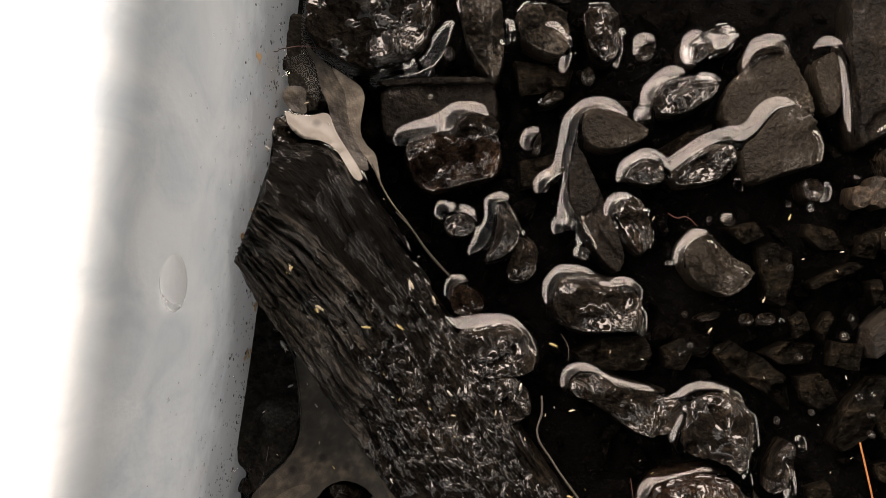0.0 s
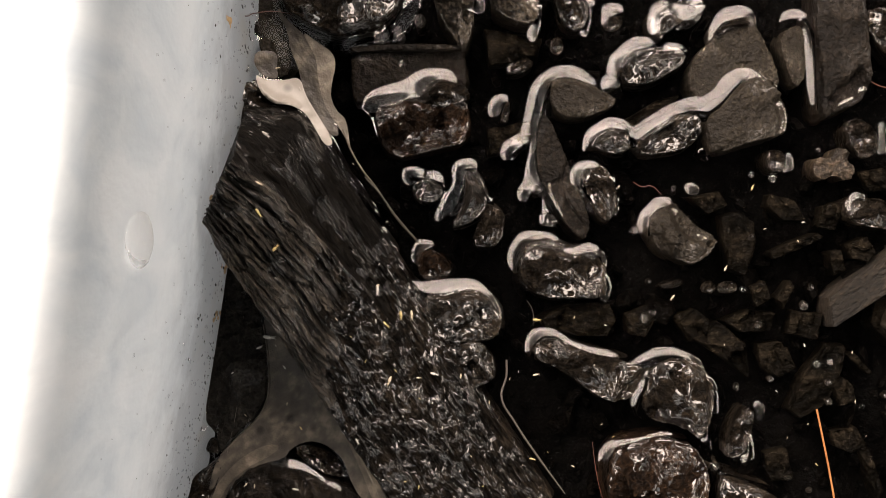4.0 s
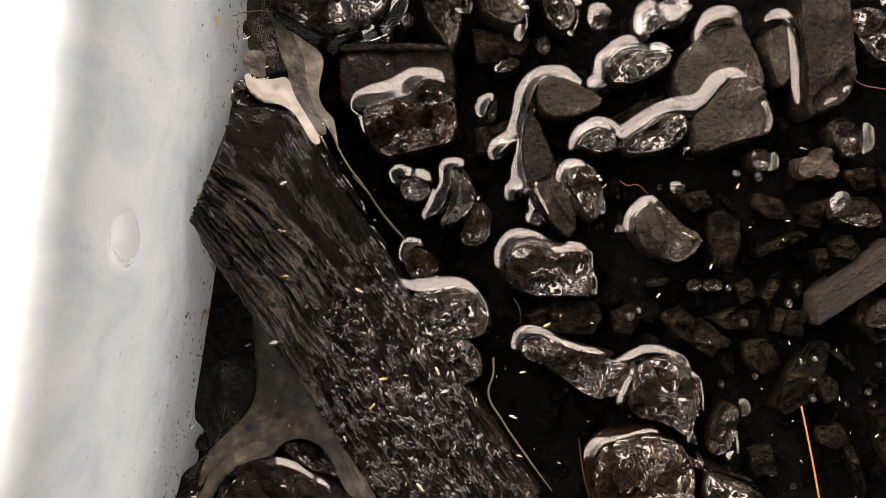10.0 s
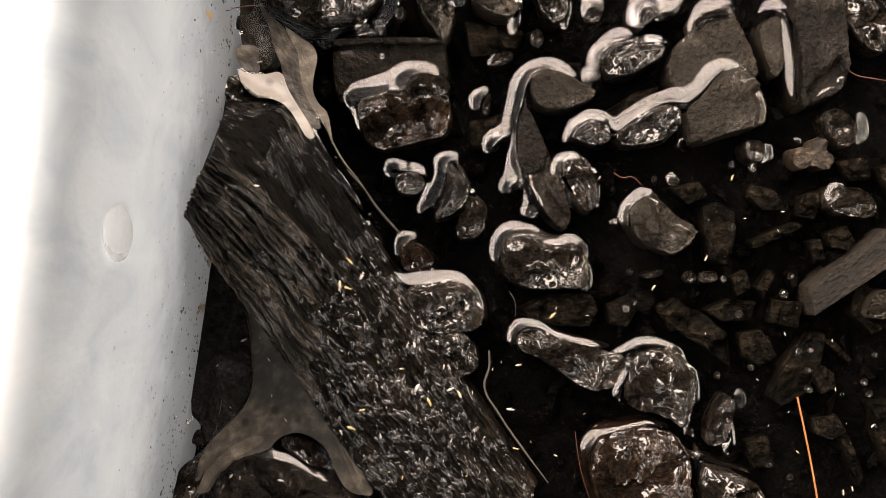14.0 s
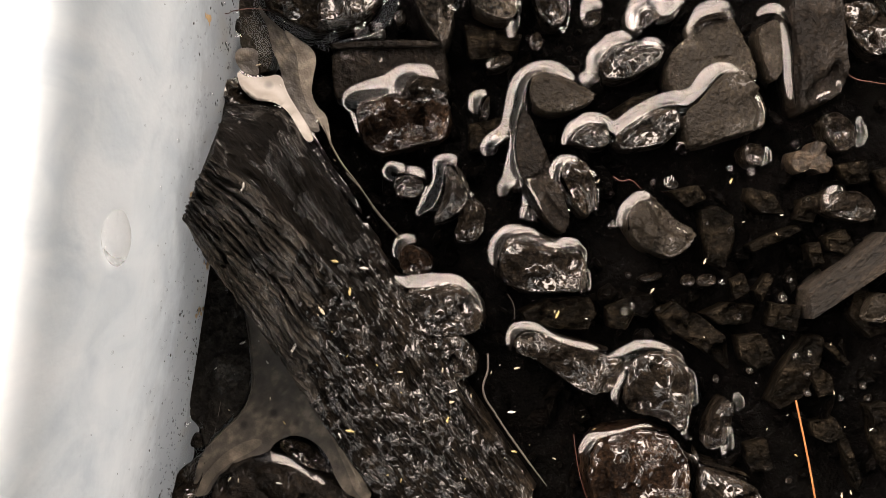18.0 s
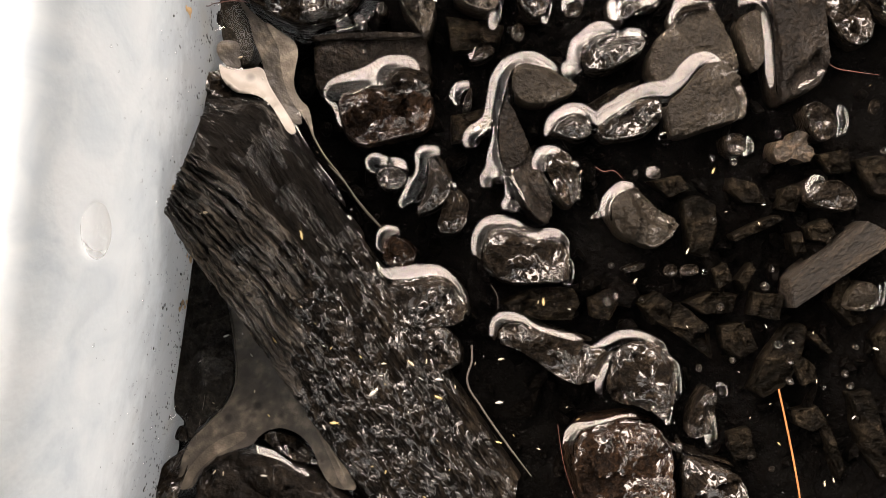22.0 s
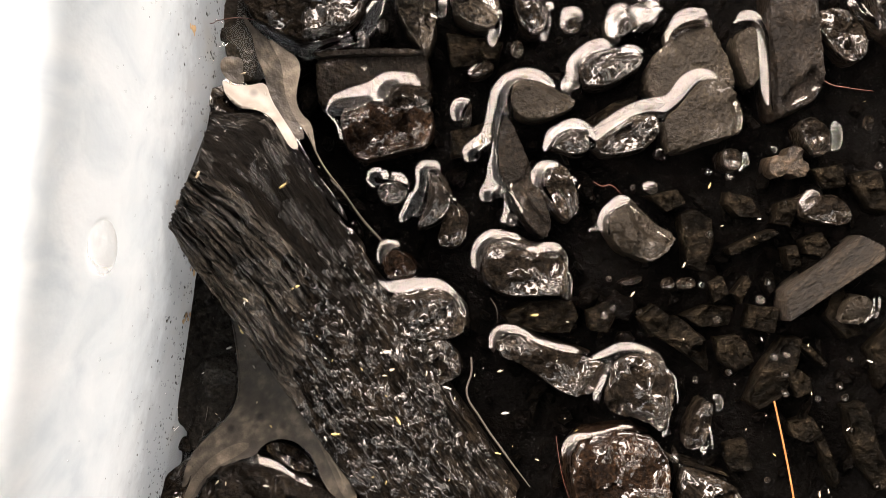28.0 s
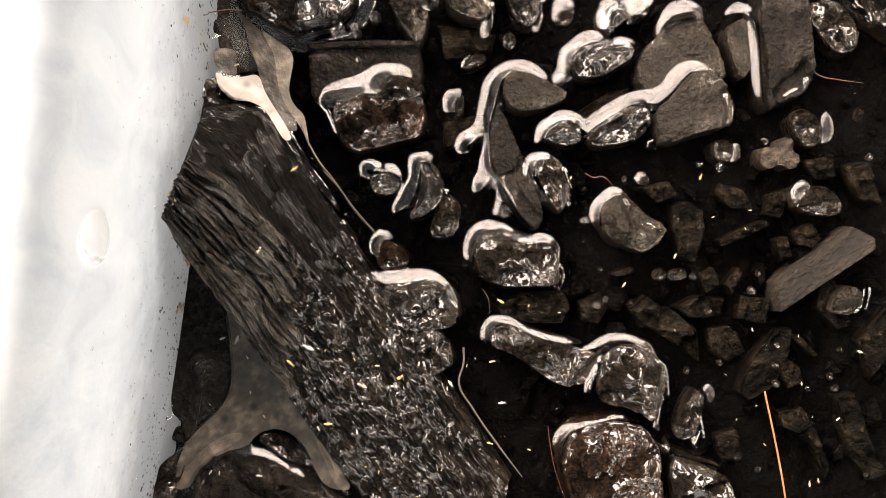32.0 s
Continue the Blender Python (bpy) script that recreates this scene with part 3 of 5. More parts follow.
def log_part(name, chosen, mat, label):
    """One face of the log: the cells of its surface that chosen(along, across) picks."""
    bm = bmesh.new()
    made = {}

    def vert(i, j):
        if (i, j) not in made:
            made[i, j] = bm.verts.new(back @ Vector(log_rows[i][j]) * MM)
        return made[i, j]

    n, w = len(log_rows), len(log_rows[0])
    for i in range(n - 1):
        for j in range(w - 1):
            if chosen(i / n * 1.1, j):
                bm.faces.new((vert(i, j), vert(i, j + 1), vert(i + 1, j + 1), vert(i + 1, j)))
    if chosen(0, 0):
        bm.faces.new([vert(0, j) for j in range(w)][::-1])
    return part(name, bm, mat, log, label)


RIDGE = 4 + 84


def crusted(v, j):
    return v + 0.10 * noise.noise(Vector((v * 14, j * 0.07, 1))) + 0.0025 * (j - 45) > (0.44 if j < RIDGE else 0.66)


log_part("split_face", lambda v, j: j < RIDGE and not crusted(v, j), char_log, "grey split face with long open grain")
log_part("crusted_face", lambda v, j: crusted(v, j), char_crust, "black wet crust with curling glints")
log_part("smooth_face", lambda v, j: j >= RIDGE and not crusted(v, j), char_smooth, "smooth dark lower side")
low_side = [tuple(log_at(v, 0)[:2] + np.array((0.4, 0.15))) for v in np.linspace(0, 1.1, 14)]
high_side = [tuple(log_at(v, 2)[:2] + np.array((0.2, 0.1))) for v in np.linspace(1.1, 0, 14)]
WET.append((np.array(low_side + high_side), 0.6))
WET.append((np.array(low_side[:7] + high_side[-7:]), 1.1))
inner = [tuple(log_at(v, 0)[:2] + np.array((1.9, 1.2))) for v in np.linspace(0.95, 0.25, 10)]
outer = [tuple(log_at(v, 0)[:2] + np.array((0.4, 0.15))) for v in np.linspace(0.25, 0.95, 10)]
WET.append((np.array(outer + inner), 2.6))
WET.append((np.array(low_side[:5] + high_side[-5:]), 2.2))
WET.append((np.array(low_side[:3] + high_side[-3:]), 3.0))

# ---- charcoal pieces ----
chunk(((-28.15, 40.8), (-28.38, 35.66), (-27.2, 32.89), (-24.83, 31.31), (-21.66, 29.73), (-18.9, 29.18), (-16.13, 29.65), (-12.97, 31.31), (-10.99, 34.08), (-10.2, 37.24), (-11.39, 41.19)), 3.2, 1.57, char_rough, 0, "large black charcoal lump with a rough wet broken face")
chunk(((-7.06, 39.75), (-6.66, 34.2), (-5.47, 31.42), (-3.49, 28.64), (-2.3, 27.06), (-1.27, 30.23), (-0.95, 34.2), (-1.51, 39.75)), 2.4, 1.34, char_lit_pale, 0, "greyish charcoal splinter with a pitted wet face")
chunk(((-18.28, 28.3), (-10.74, 28.54), (-2.89, 28.54), (-2.16, 27.34), (-1.76, 21.73), (-6.73, 19.72), (-15.55, 19.96), (-17.96, 20.52)), -0.35, None, char_slab, 1, "flat sawn end of a charcoal block just under the water")
chunk(((-18.22, 27.96), (-14.7, 28.2), (-10.71, 28.28), (-2.88, 28.36), (-2.64, 27.48), (-10.71, 27.4), (-14.7, 27.32), (-17.98, 27.01)), 0.8, 1.12, char_slab, 1, "thin raised edge of a sawn charcoal block")
chunk(((-15.07, 19.46), (-11.48, 20.65), (-9.09, 20.57), (-6.7, 19.86), (-1.91, 20.97), (-1.44, 17.62), (-2.07, 14.59), (-5.1, 14.03), (-7.5, 13.24), (-11.48, 12.44), (-13.72, 14.27)), 1.25, 1.06, char_brown, 0, "brown-tinged wet charcoal block with a crumbly face")
chunk(((-7.31, 21.94), (-6.28, 23.13), (-4.29, 23.37), (-2.3, 22.73), (-1.43, 21.54), (-2.3, 20.35), (-4.69, 19.55), (-6.68, 19.95)), 2, 1.29, char_rough, 0, "small wet charcoal crumb on a larger block")
chunk(((-2.3, 11.2), (-0.71, 10.4), (1.27, 7.23), (0.48, 4.84), (-1.91, 3.26), (-3.89, 2.86), (-2.54, 5.64), (-1.91, 8.42)), 2.2, 1.79, char_glint, 0, "black charcoal pebble ringed by a water film")
chunk(((-9.47, 8.68), (-7.48, 9.79), (-5.49, 9.24), (-4.94, 7.64), (-6.29, 6.29), (-8.68, 6.69)), 1.6, 1.34, char_glint, 0, "small rough charcoal crumb in water")
chunk(((0.64, 6.3), (2.47, 6.06), (3.67, 4.47), (3.03, 0.88), (0.88, 0.08), (-0.96, 0.88), (-0.16, 3.67)), 1.2, 0.9, char_rough, 0, "low wet charcoal crumb in water")
chunk(((-8.12, -0.48), (-6.69, 0.08), (-4.3, -1.51), (-3.66, -3.5), (-5.49, -4.7), (-7.48, -4.46), (-8.52, -2.71)), 1.6, 1.46, char_brown, 0, "small wet charcoal crumb beside the log")
chunk(((-7.45, -6.42), (-5.07, -5.79), (-2.3, -4.99), (0.08, -5.23), (2.06, -7.45), (3.25, -10.23), (2.46, -12.6), (-0.32, -12.6), (-3.49, -13), (-6.26, -11.81), (-7.45, -9.43)), 2.6, 2.02, char_glint, 0, "wet black charcoal lump resting against the log")
chunk(((-6.52, -14.86), (-3.5, -12.8), (-0.72, -12), (1.67, -13.83), (2.86, -17.41), (1.27, -18.36), (-1.51, -19.79), (-3.1, -17.41)), 2, 1.34, char_glint, 0, "angular charcoal chip leaning on the log")
chunk(((5.64, -0.87), (7.22, 1.03), (10, 1.43), (13.18, 0.64), (15.95, -0.08), (17.54, -2.3), (17.94, -5.08), (17.15, -6.51), (13.97, -6.51), (10, -6.75), (7.22, -5.72), (5.64, -3.89)), 2.3, 1.9, char_rough, 0, "rounded wet charcoal lump standing out of the water")
chunk(((8.70, 19.00), (9.66, 18.04), (11.25, 14.45), (13.25, 9.66), (15.00, 5.27), (15.32, 2.87), (14.53, 1.36), (12.85, 2.63), (11.25, 4.63), (9.50, 7.66), (8.38, 9.50), (7.74, 11.65), (7.66, 14.29), (7.98, 16.84)), 0.7, 1.34, char_slab, 1, "long thin charcoal splinter with a dull flat top in water")
chunk(((9.8, 23.82), (11.39, 24.93), (14.02, 23.9), (17.21, 21.83), (19.2, 20.79), (17.21, 19.2), (14.02, 18.24), (11.23, 18.4), (9.56, 20.39)), 1.5, 1.4, char_flat, 1, "flat triangular charcoal chip with a matt top")
chunk(((18.9, 26.13), (20.33, 28.35), (23.51, 28.03), (26.68, 28.51), (28.27, 27.48), (27.87, 25.89), (25.09, 23.9), (21.92, 22.71), (19.54, 23.51)), 2.2, 2.02, char_glint, 0, "wet black charcoal crumb in water")
chunk(((23.58, 33.38), (25.97, 34.17), (29.15, 35.53), (30.91, 35.13), (30.35, 33.14), (27.56, 31.78), (25.17, 29.79), (23.18, 30.19)), 1.5, 1.46, char_glint, 0, "pale film-covered charcoal crumb in water")
chunk(((14.78, 14.78), (16.13, 16.92), (18.35, 17.88), (19.94, 17), (20.89, 15.17), (20.34, 13.59), (17.56, 13.43)), 2.1, 1.96, char_glint, 0, "knobbly wet charcoal crumb in water")
chunk(((21.14, 14.23), (22.49, 16.13), (25.12, 18.2), (28.3, 19.23), (30.28, 18.6), (30.52, 16.37), (29.09, 14.39), (25.51, 13.59), (22.73, 13.19)), 2, 1.79, char_glint, 0, "oblong wet charcoal lump in water")
chunk(((31.27, 18.66), (33.42, 20.18), (35.41, 22.89), (37.57, 24.8), (39.8, 24.49), (41.16, 22.41), (42.59, 19.22), (42.35, 16.43), (37.57, 15.23), (32.38, 13.48), (31.42, 15.23)), 1.2, 1.29, char_flat, 1, "square flat charcoal piece with a dull grey top")
chunk(((31.89, 29.08), (32.77, 31.73), (34.53, 33.09), (37.18, 33.01), (38.78, 30.37), (41.18, 25.72), (41.58, 22.51), (39.34, 24.52), (36.54, 24.52), (33.73, 21.55), (30.53, 20.35), (28.52, 23.32), (29.48, 27.32)), 0.15, 0.39, char_flat, 1, "flat grey charcoal slab awash in the water")
chunk(((32.21, 30.22), (33.17, 31.81), (34.76, 32.53), (36.75, 32.29), (37.31, 31.49), (34.36, 31.01), (32.85, 29.42)), 1.3, 1.29, char_rough, 0, "thin raised lip of charcoal on a slab")
chunk(((46.16, 40.67), (52.21, 40.67), (53.16, 30.32), (53.96, 23.16), (52.21, 20.77), (49.02, 19.82), (46.96, 18.23), (46.32, 23.16), (46, 30.32)), 1.7, 1.62, char_slab, 1, "upright charcoal stick with a square broken end")
chunk(((13.94, 11.07), (15.21, 12.19), (17.21, 11.87), (18.64, 9.64), (19.44, 6.05), (18.4, 4.46), (17.21, 4.06), (16.01, 6.05), (14.58, 8.44)), 1.5, 1.23, char_rough, 0, "kidney-shaped wet charcoal crumb in water")
chunk(((23.32, 4.7), (24.91, 6.61), (26.58, 7), (28.33, 5.25), (30.32, 3.26), (32.95, 2.07), (32.31, 0.08), (29.92, -1.91), (27.14, -1.11), (24.75, 0.08), (23.56, 2.47)), 1.7, 1.46, char_flat, 0, "greyish charcoal stone with a wet rounded top")
chunk(((7.64, -13.62), (8.68, -12.02), (11.62, -12.18), (15.61, -13.77), (19.59, -14.97), (23.17, -16.16), (23.57, -17.83), (21.18, -20.62), (17.99, -21.02), (14.01, -18.23), (10.43, -15.84), (8.04, -15.21)), 1.6, 1.57, char_rough, 0, "long curved charcoal piece under a water film")
chunk(((24.08, -15.98), (25.91, -14.86), (29.09, -14.62), (31.71, -16.37), (32.75, -19.79), (32.35, -23.76), (31.16, -25.99), (28.3, -24.16), (23.69, -23.21), (22.57, -20.98)), 2, 1.79, char_rough, 0, "big rounded charcoal lump under a water film")
chunk(((18.48, -28.63), (19.67, -26.73), (22.68, -26.01), (26.65, -25.62), (29.82, -26.73), (31.64, -29.26), (32.2, -33.23), (32.04, -39.57), (20.3, -39.57), (17.92, -33.23)), 2.5, 1.79, char_brown, 0, "large rough charcoal lump with glinting ridges")
chunk(((33.24, -30.45), (36.26, -31.25), (39.44, -32.44), (41.98, -34.27), (42.78, -37.29), (39.44, -39.68), (34.03, -39.68)), 1.9, 1.68, char_rough, 0, "wet charcoal lump under a water film")
chunk(((33.93, -27.8), (35.13, -23.82), (37.12, -21.27), (38.39, -22.22), (37.6, -27), (35.53, -28.6)), 1.5, 1.23, char_rough, 0, "low charcoal crumb awash in the water")
chunk(((48.48, -6.07), (59.26, 1.92), (62.45, 0.32), (62.61, -1.28), (49.04, -10.3)), 0.9, 0.45, char_stick, 3, "brown-grey charred wooden stick with long grain")
chunk(((50.53, 5.27), (51.33, 7.42), (53.17, 7.82), (56.36, 7.42), (58.19, 4.87), (57.16, 3.27), (53.17, 3.83)), 1, 0.9, char_rough, 0, "small wet charcoal pebble with a glinting rim")
chunk(((56.81, -8.31), (58.56, -6.55), (60.64, -6.87), (61.2, -9.11), (59.6, -10.71), (56.41, -10.47)), 0.8, 0.9, char_flat, 0, "small smooth pebble awash in the water")
chunk(((0.48, 38.23), (1.27, 33.46), (4.45, 31.47), (6.99, 31.24), (8.11, 32.67), (7.47, 38.23)), 2, 1.46, char_lit_pale, 0, "wet charcoal lump with a speckled face painted as lit")
chunk(((9.79, 38.3), (10.59, 32.72), (12.18, 30.49), (14.01, 30.49), (15.05, 32.72), (14.49, 38.3)), 1.6, 1.23, char_rough, 0, "rounded dark charcoal lump in water")
chunk(((3.68, 24.55), (4.88, 25.99), (6.08, 27.11), (7.68, 25.83), (5.44, 24.47)), 0.6, 0.56, char_rough, 0, "slender charcoal sliver at the surface")
chunk(((2.64, 18.06), (3.2, 19.66), (4, 21.02), (4.16, 19.26), (3.68, 17.51)), 0.7, 0.67, char_rough, 0, "tiny charcoal sliver at the surface")
chunk(((17.01, 31.23), (17.65, 32.42), (19.25, 32.66), (19.65, 31.63), (18.85, 30.59), (17.49, 30.59)), 0.9, 0.9, char_rough, 0, "tiny round charcoal grain ringed by water")
chunk(((28.95, 8.48), (29.67, 9.04), (30.55, 8.72), (30.23, 7.92), (29.27, 7.92)), 0.6, 0.62, char_rough, 0, "tiny round charcoal grain ringed by water")
chunk(((30.87, -5.36), (31.27, -4.24), (32.63, -4.08), (32.95, -5.36), (31.99, -5.84)), 0.6, 0.62, char_rough, 0, "tiny round charcoal grain ringed by water")
chunk(((33.11, -5.12), (33.67, -4.24), (35.51, -4.08), (35.98, -5.12), (35.03, -5.68), (33.67, -5.68)), 0.6, 0.62, char_rough, 0, "tiny round charcoal grain ringed by water")
chunk(((25.04, -4.72), (26.48, -4.4), (28.32, -3.76), (28.16, -4.72), (26.48, -5.2)), 0.5, 0.56, char_rough, 0, "tiny charcoal sliver ringed by water")
chunk(((59.63, 17.51), (60.19, 18.94), (60.99, 18.86), (60.99, 17.27), (60.19, 16.87)), 0.7, 0.67, char_rough, 0, "tiny round charcoal grain ringed by water")
chunk(((44.48, -7.36), (44.96, -6.48), (45.6, -6.96), (45.44, -7.76)), 0.5, 0.5, char_rough, 0, "tiny round charcoal grain ringed by water")
chunk(((50.5, 18.09), (52.5, 18.89), (54.9, 17.29), (55.7, 14.49), (53.3, 12.89), (51.3, 15.29)), 0.4, 0.45, char_rough, 0, "low wet charcoal crumb in water")
chunk(((39.52, 13.84), (41.28, 14.48), (42.72, 13.28), (42.48, 11.28), (40.08, 11.28)), 0.5, 0.56, char_rough, 0, "low wet charcoal crumb in water")
chunk(((52.46, 33.67), (57.26, 34.47), (60.45, 30.47), (60.05, 26.87), (57.26, 26.47), (54.46, 29.67)), 0.6, 0.56, char_rough, 0, "dark charcoal chip just breaking the water")
chunk(((60.59, 37.5), (68.15, 37.5), (68.15, 27.95), (62.98, 30.34), (61.39, 34.32)), 1.6, 1.34, char_rough, 0, "wet charcoal lump ringed by bright water film")
chunk(((9.68, 29.27), (10.88, 29.83), (11.52, 28.47), (11.04, 27.11), (9.68, 27.43)), 0.6, 0.56, char_rough, 0, "tiny charcoal grain in water")
chunk(((41.37, 30.55), (44.98, 32.15), (45.38, 24.93), (43.78, 22.53), (42.17, 26.54)), -0.3, None, char_flat, 1, "smooth charcoal splinter under shallow water")
chunk(((4.88, 40.1), (7.68, 40.1), (8.48, 38.9), (6.88, 38.5)), 0.4, 0.45, char_rough, 0, "tiny charcoal grain in water")
chunk(((8.9, 8.38), (8.47, 7.89), (7.81, 7.8), (7.39, 8), (7.13, 8.66), (7.82, 9.16), (8.39, 8.9)), 1.1, 1.12, char_glint, 0, "tiny charcoal grain in a water film")
chunk(((10.65, 4.22), (10.1, 3.61), (9.58, 3.6), (9.03, 3.87), (9.01, 4.55), (9.55, 5.06), (10.26, 4.81)), 1.4, 1.46, char_glint, 0, "tiny charcoal grain in a water film")
chunk(((5.96, 14.61), (5.63, 14), (4.95, 14.11), (4.49, 14.37), (4.37, 14.93), (4.99, 15.34), (5.48, 15.15)), 1, 1.06, char_glint, 0, "tiny charcoal grain in a water film")
chunk(((-7.93, 31.61), (-8, 30.95), (-8.81, 30.62), (-9.34, 31.22), (-9.39, 31.92), (-8.74, 32.58), (-8.05, 32.4)), 1.6, 1.57, char_glint, 0, "tiny charcoal grain in a water film")
chunk(((18.48, 23.04), (18.24, 22.57), (17.72, 22.41), (17.4, 22.83), (17.38, 23.31), (17.72, 23.69), (18.28, 23.52)), 1.3, 1.34, char_glint, 0, "tiny charcoal grain in a water film")
chunk(((24.46, -17.07), (24.13, -17.61), (23.62, -17.54), (23.27, -17.28), (23.19, -16.85), (23.66, -16.54), (24.18, -16.67)), 1.2, 1.34, char_glint, 0, "tiny charcoal grain in a water film")
chunk(((-2.53, -17.05), (-2.79, -17.4), (-3.23, -17.63), (-3.5, -17.25), (-3.62, -16.86), (-3.23, -16.53), (-2.69, -16.67)), 1.4, 1.46, char_glint, 0, "tiny charcoal grain in a water film")
chunk(((-7.03, -11.47), (-7.21, -11.92), (-7.78, -12.15), (-8.25, -11.7), (-8.22, -11.11), (-7.77, -10.94), (-7.3, -10.84)), 1.6, 1.57, char_glint, 0, "tiny charcoal grain in a water film")
chunk(((33.6, -29.59), (33.25, -30.23), (32.63, -30.25), (32.27, -29.86), (32.33, -29.35), (32.66, -29.01), (33.17, -29.17)), 1.2, 1.23, char_glint, 0, "tiny charcoal grain in a water film")
chunk(((-10.93, 30.35), (-11.14, 29.72), (-11.66, 29.83), (-11.99, 30.03), (-12.01, 30.65), (-11.6, 30.86), (-11.12, 30.76)), 1.5, 1.57, char_glint, 0, "tiny charcoal grain in a water film")
chunk(((-31.35, 35.36), (-29.82, 38.16), (-27.58, 35.36), (-26.62, 30.55), (-26.14, 26.54), (-26.78, 24.29), (-28.78, 23.49), (-31.03, 26.54)), -0.4, None, char_flat, 1, "dark charcoal plate under water by the plastic wall")
chunk(((-33.86, 18.63), (-32.68, 22.42), (-30.31, 23.2), (-28.97, 20.6), (-29.52, 18.63), (-31.49, 17.84), (-32.36, 15.86), (-33.94, 13.89)), 3.6, 2.24, char_rough, 0, "charcoal splinter wedged between log and wall")
chunk(((-35.19, -2.32), (-35.59, -3.93), (-35.43, -6.33), (-36.15, -8.34), (-35.91, -10.34), (-36.79, -11.94), (-36.63, -14.35), (-37.35, -16.35), (-37.19, -19.16), (-37.83, -20.76), (-37.67, -23.97), (-37.19, -25.17), (-36.23, -25.57), (-35.99, -27.57), (-35.43, -28.78), (-34.63, -27.17), (-32.38, -25.17), (-30.38, -23.17), (-29.34, -20.76), (-29.18, -16.75), (-29.50, -12.75), (-30.14, -9.54), (-31.18, -7.13), (-32.38, -5.13), (-33.59, -3.53)), 0.3, 0.34, char_plate, 1, "thin charcoal plate with a ragged edge awash at the plastic wall")
chunk(((-35.83, -29.28), (-35.27, -31.04), (-37.66, -38.22), (-41.65, -38.22), (-39.98, -32.64)), 1.1, 0.67, char_rough, 0, "dark charcoal lump against the plastic wall")
chunk(((-34.43, -34.83), (-32.69, -31.34), (-28.88, -29.91), (-24.12, -30.55), (-17.77, -32.93), (-11.43, -38.4), (-11.43, -41.18), (-35.23, -41.18)), 2.4, 2.35, char_slab, 0, "dark charcoal lump under a grey water film")
chunk(((-25.74, -28.06), (-23.5, -27.26), (-20.3, -28.3), (-17.9, -31.09), (-19.1, -32.13), (-22.7, -30.69)), 0.7, 0.73, char_rough, 0, "small dark charcoal crumb in a water film")
chunk(((46.18, 11.3), (46.82, 13.55), (48.75, 13.07), (49.55, 14.83), (51.47, 14.35), (50.99, 12.91), (52.59, 11.79), (51.15, 9.86), (49.23, 10.98), (47.62, 10.02)), -0.7, None, pale_bark, 1, "pale tan bark crumb under shallow water")
chunk(((-30.61, 30.34), (-30.94, 29.25), (-31.53, 29.4), (-32.5, 29.94), (-32.3, 30.84), (-31.58, 31.5), (-30.92, 31.52)), 0.353739, 0.34, char_slab, 0, "small black charcoal crumb stuck along the waterline of the wall")
chunk(((-33.94, 12.47), (-34.15, 11.8), (-34.73, 11.66), (-35.01, 12.15), (-35.39, 12.73), (-34.7, 13.28), (-34.03, 13.1)), 0.71478, 0.34, char_slab, 0, "small black charcoal crumb stuck along the waterline of the wall")
chunk(((-35.7, -27.92), (-35.9, -28.91), (-36.8, -28.69), (-37.73, -28.43), (-37.31, -27.22), (-36.86, -26.54), (-35.91, -27.14)), 0.514018, 0.34, char_slab, 0, "small black charcoal crumb stuck along the waterline of the wall")
sunken(((33.94, 4.92), (36.36, 5.56), (38.54, 4.11), (38.54, 0.08), (37.17, -3.14), (34.75, -2.34), (34.18, 1.69)), -1.2)
sunken(((40.76, 0.08), (43.98, 1.69), (47.2, 2.9), (48.17, 2.34), (45.59, 0.89), (41.16, -0.89)), -1)
sunken(((29.68, -12.08), (33.74, -9.65), (37.79, -12.9), (38.2, -17.76), (36.17, -16.14), (33.74, -14.52)), -2.5)
sunken(((8.55, -9.6), (12.59, -7.34), (18.24, -7.18), (19.45, -9.6), (18.24, -12.02), (13.4, -12.02), (9.36, -10.81)), -1.4)
sunken(((43.68, -21.72), (45.29, -17.68), (48.92, -12.84), (51.34, -12.84), (50.94, -16.07), (48.92, -20.91), (45.29, -23.17)), -1.5)
sunken(((49.26, -18.46), (50.87, -17.25), (52.48, -18.46), (52.73, -20.48), (50.47, -21.28)), -1.2)
sunken(((51.37, -14.05), (52.58, -13.81), (55, -16.48), (54.44, -16.88)), -1.6)
sunken(((58.07, -22.63), (60.5, -22.22), (62.94, -29.12), (65.37, -33.98), (62.94, -34.79), (59.69, -30.74)), -2.5)
sunken(((49.89, -25.03), (53.13, -24.22), (54.34, -26.65), (52.32, -27.86), (50.3, -27.05)), -2.2)
sunken(((51.75, 1.29), (54.17, 2.5), (55.38, 0.08), (54.17, -1.13), (52.15, -0.73)), -1.5)
sunken(((48.99, 0.08), (50.61, 0.49), (51.42, -2.34), (49.8, -3.15)), -1.8)
sunken(((41.68, -6.38), (43.7, -3.96), (44.26, -4.77), (42.48, -8)), -1.6)
sunken(((37.99, -4.76), (40.01, -3.95), (40.81, -6.37), (38.8, -7.58)), -1.3)
sunken(((29.16, 7.75), (33.6, 8.56), (34.81, 6.54), (31.98, 5.33)), -1.6)
sunken(((40.91, 8.17), (44.14, 7.36), (45.76, 4.53), (42.52, 4.53), (40.5, 6.55)), -1.8)
sunken(((39.51, -12.92), (42.76, -12.52), (44.38, -16.18), (41.94, -17.8), (39.91, -16.18)), -3)
sunken(((27.95, -9.61), (30.37, -8), (32.39, -9.61), (31.98, -12.03), (29.56, -12.84)), -1.6)
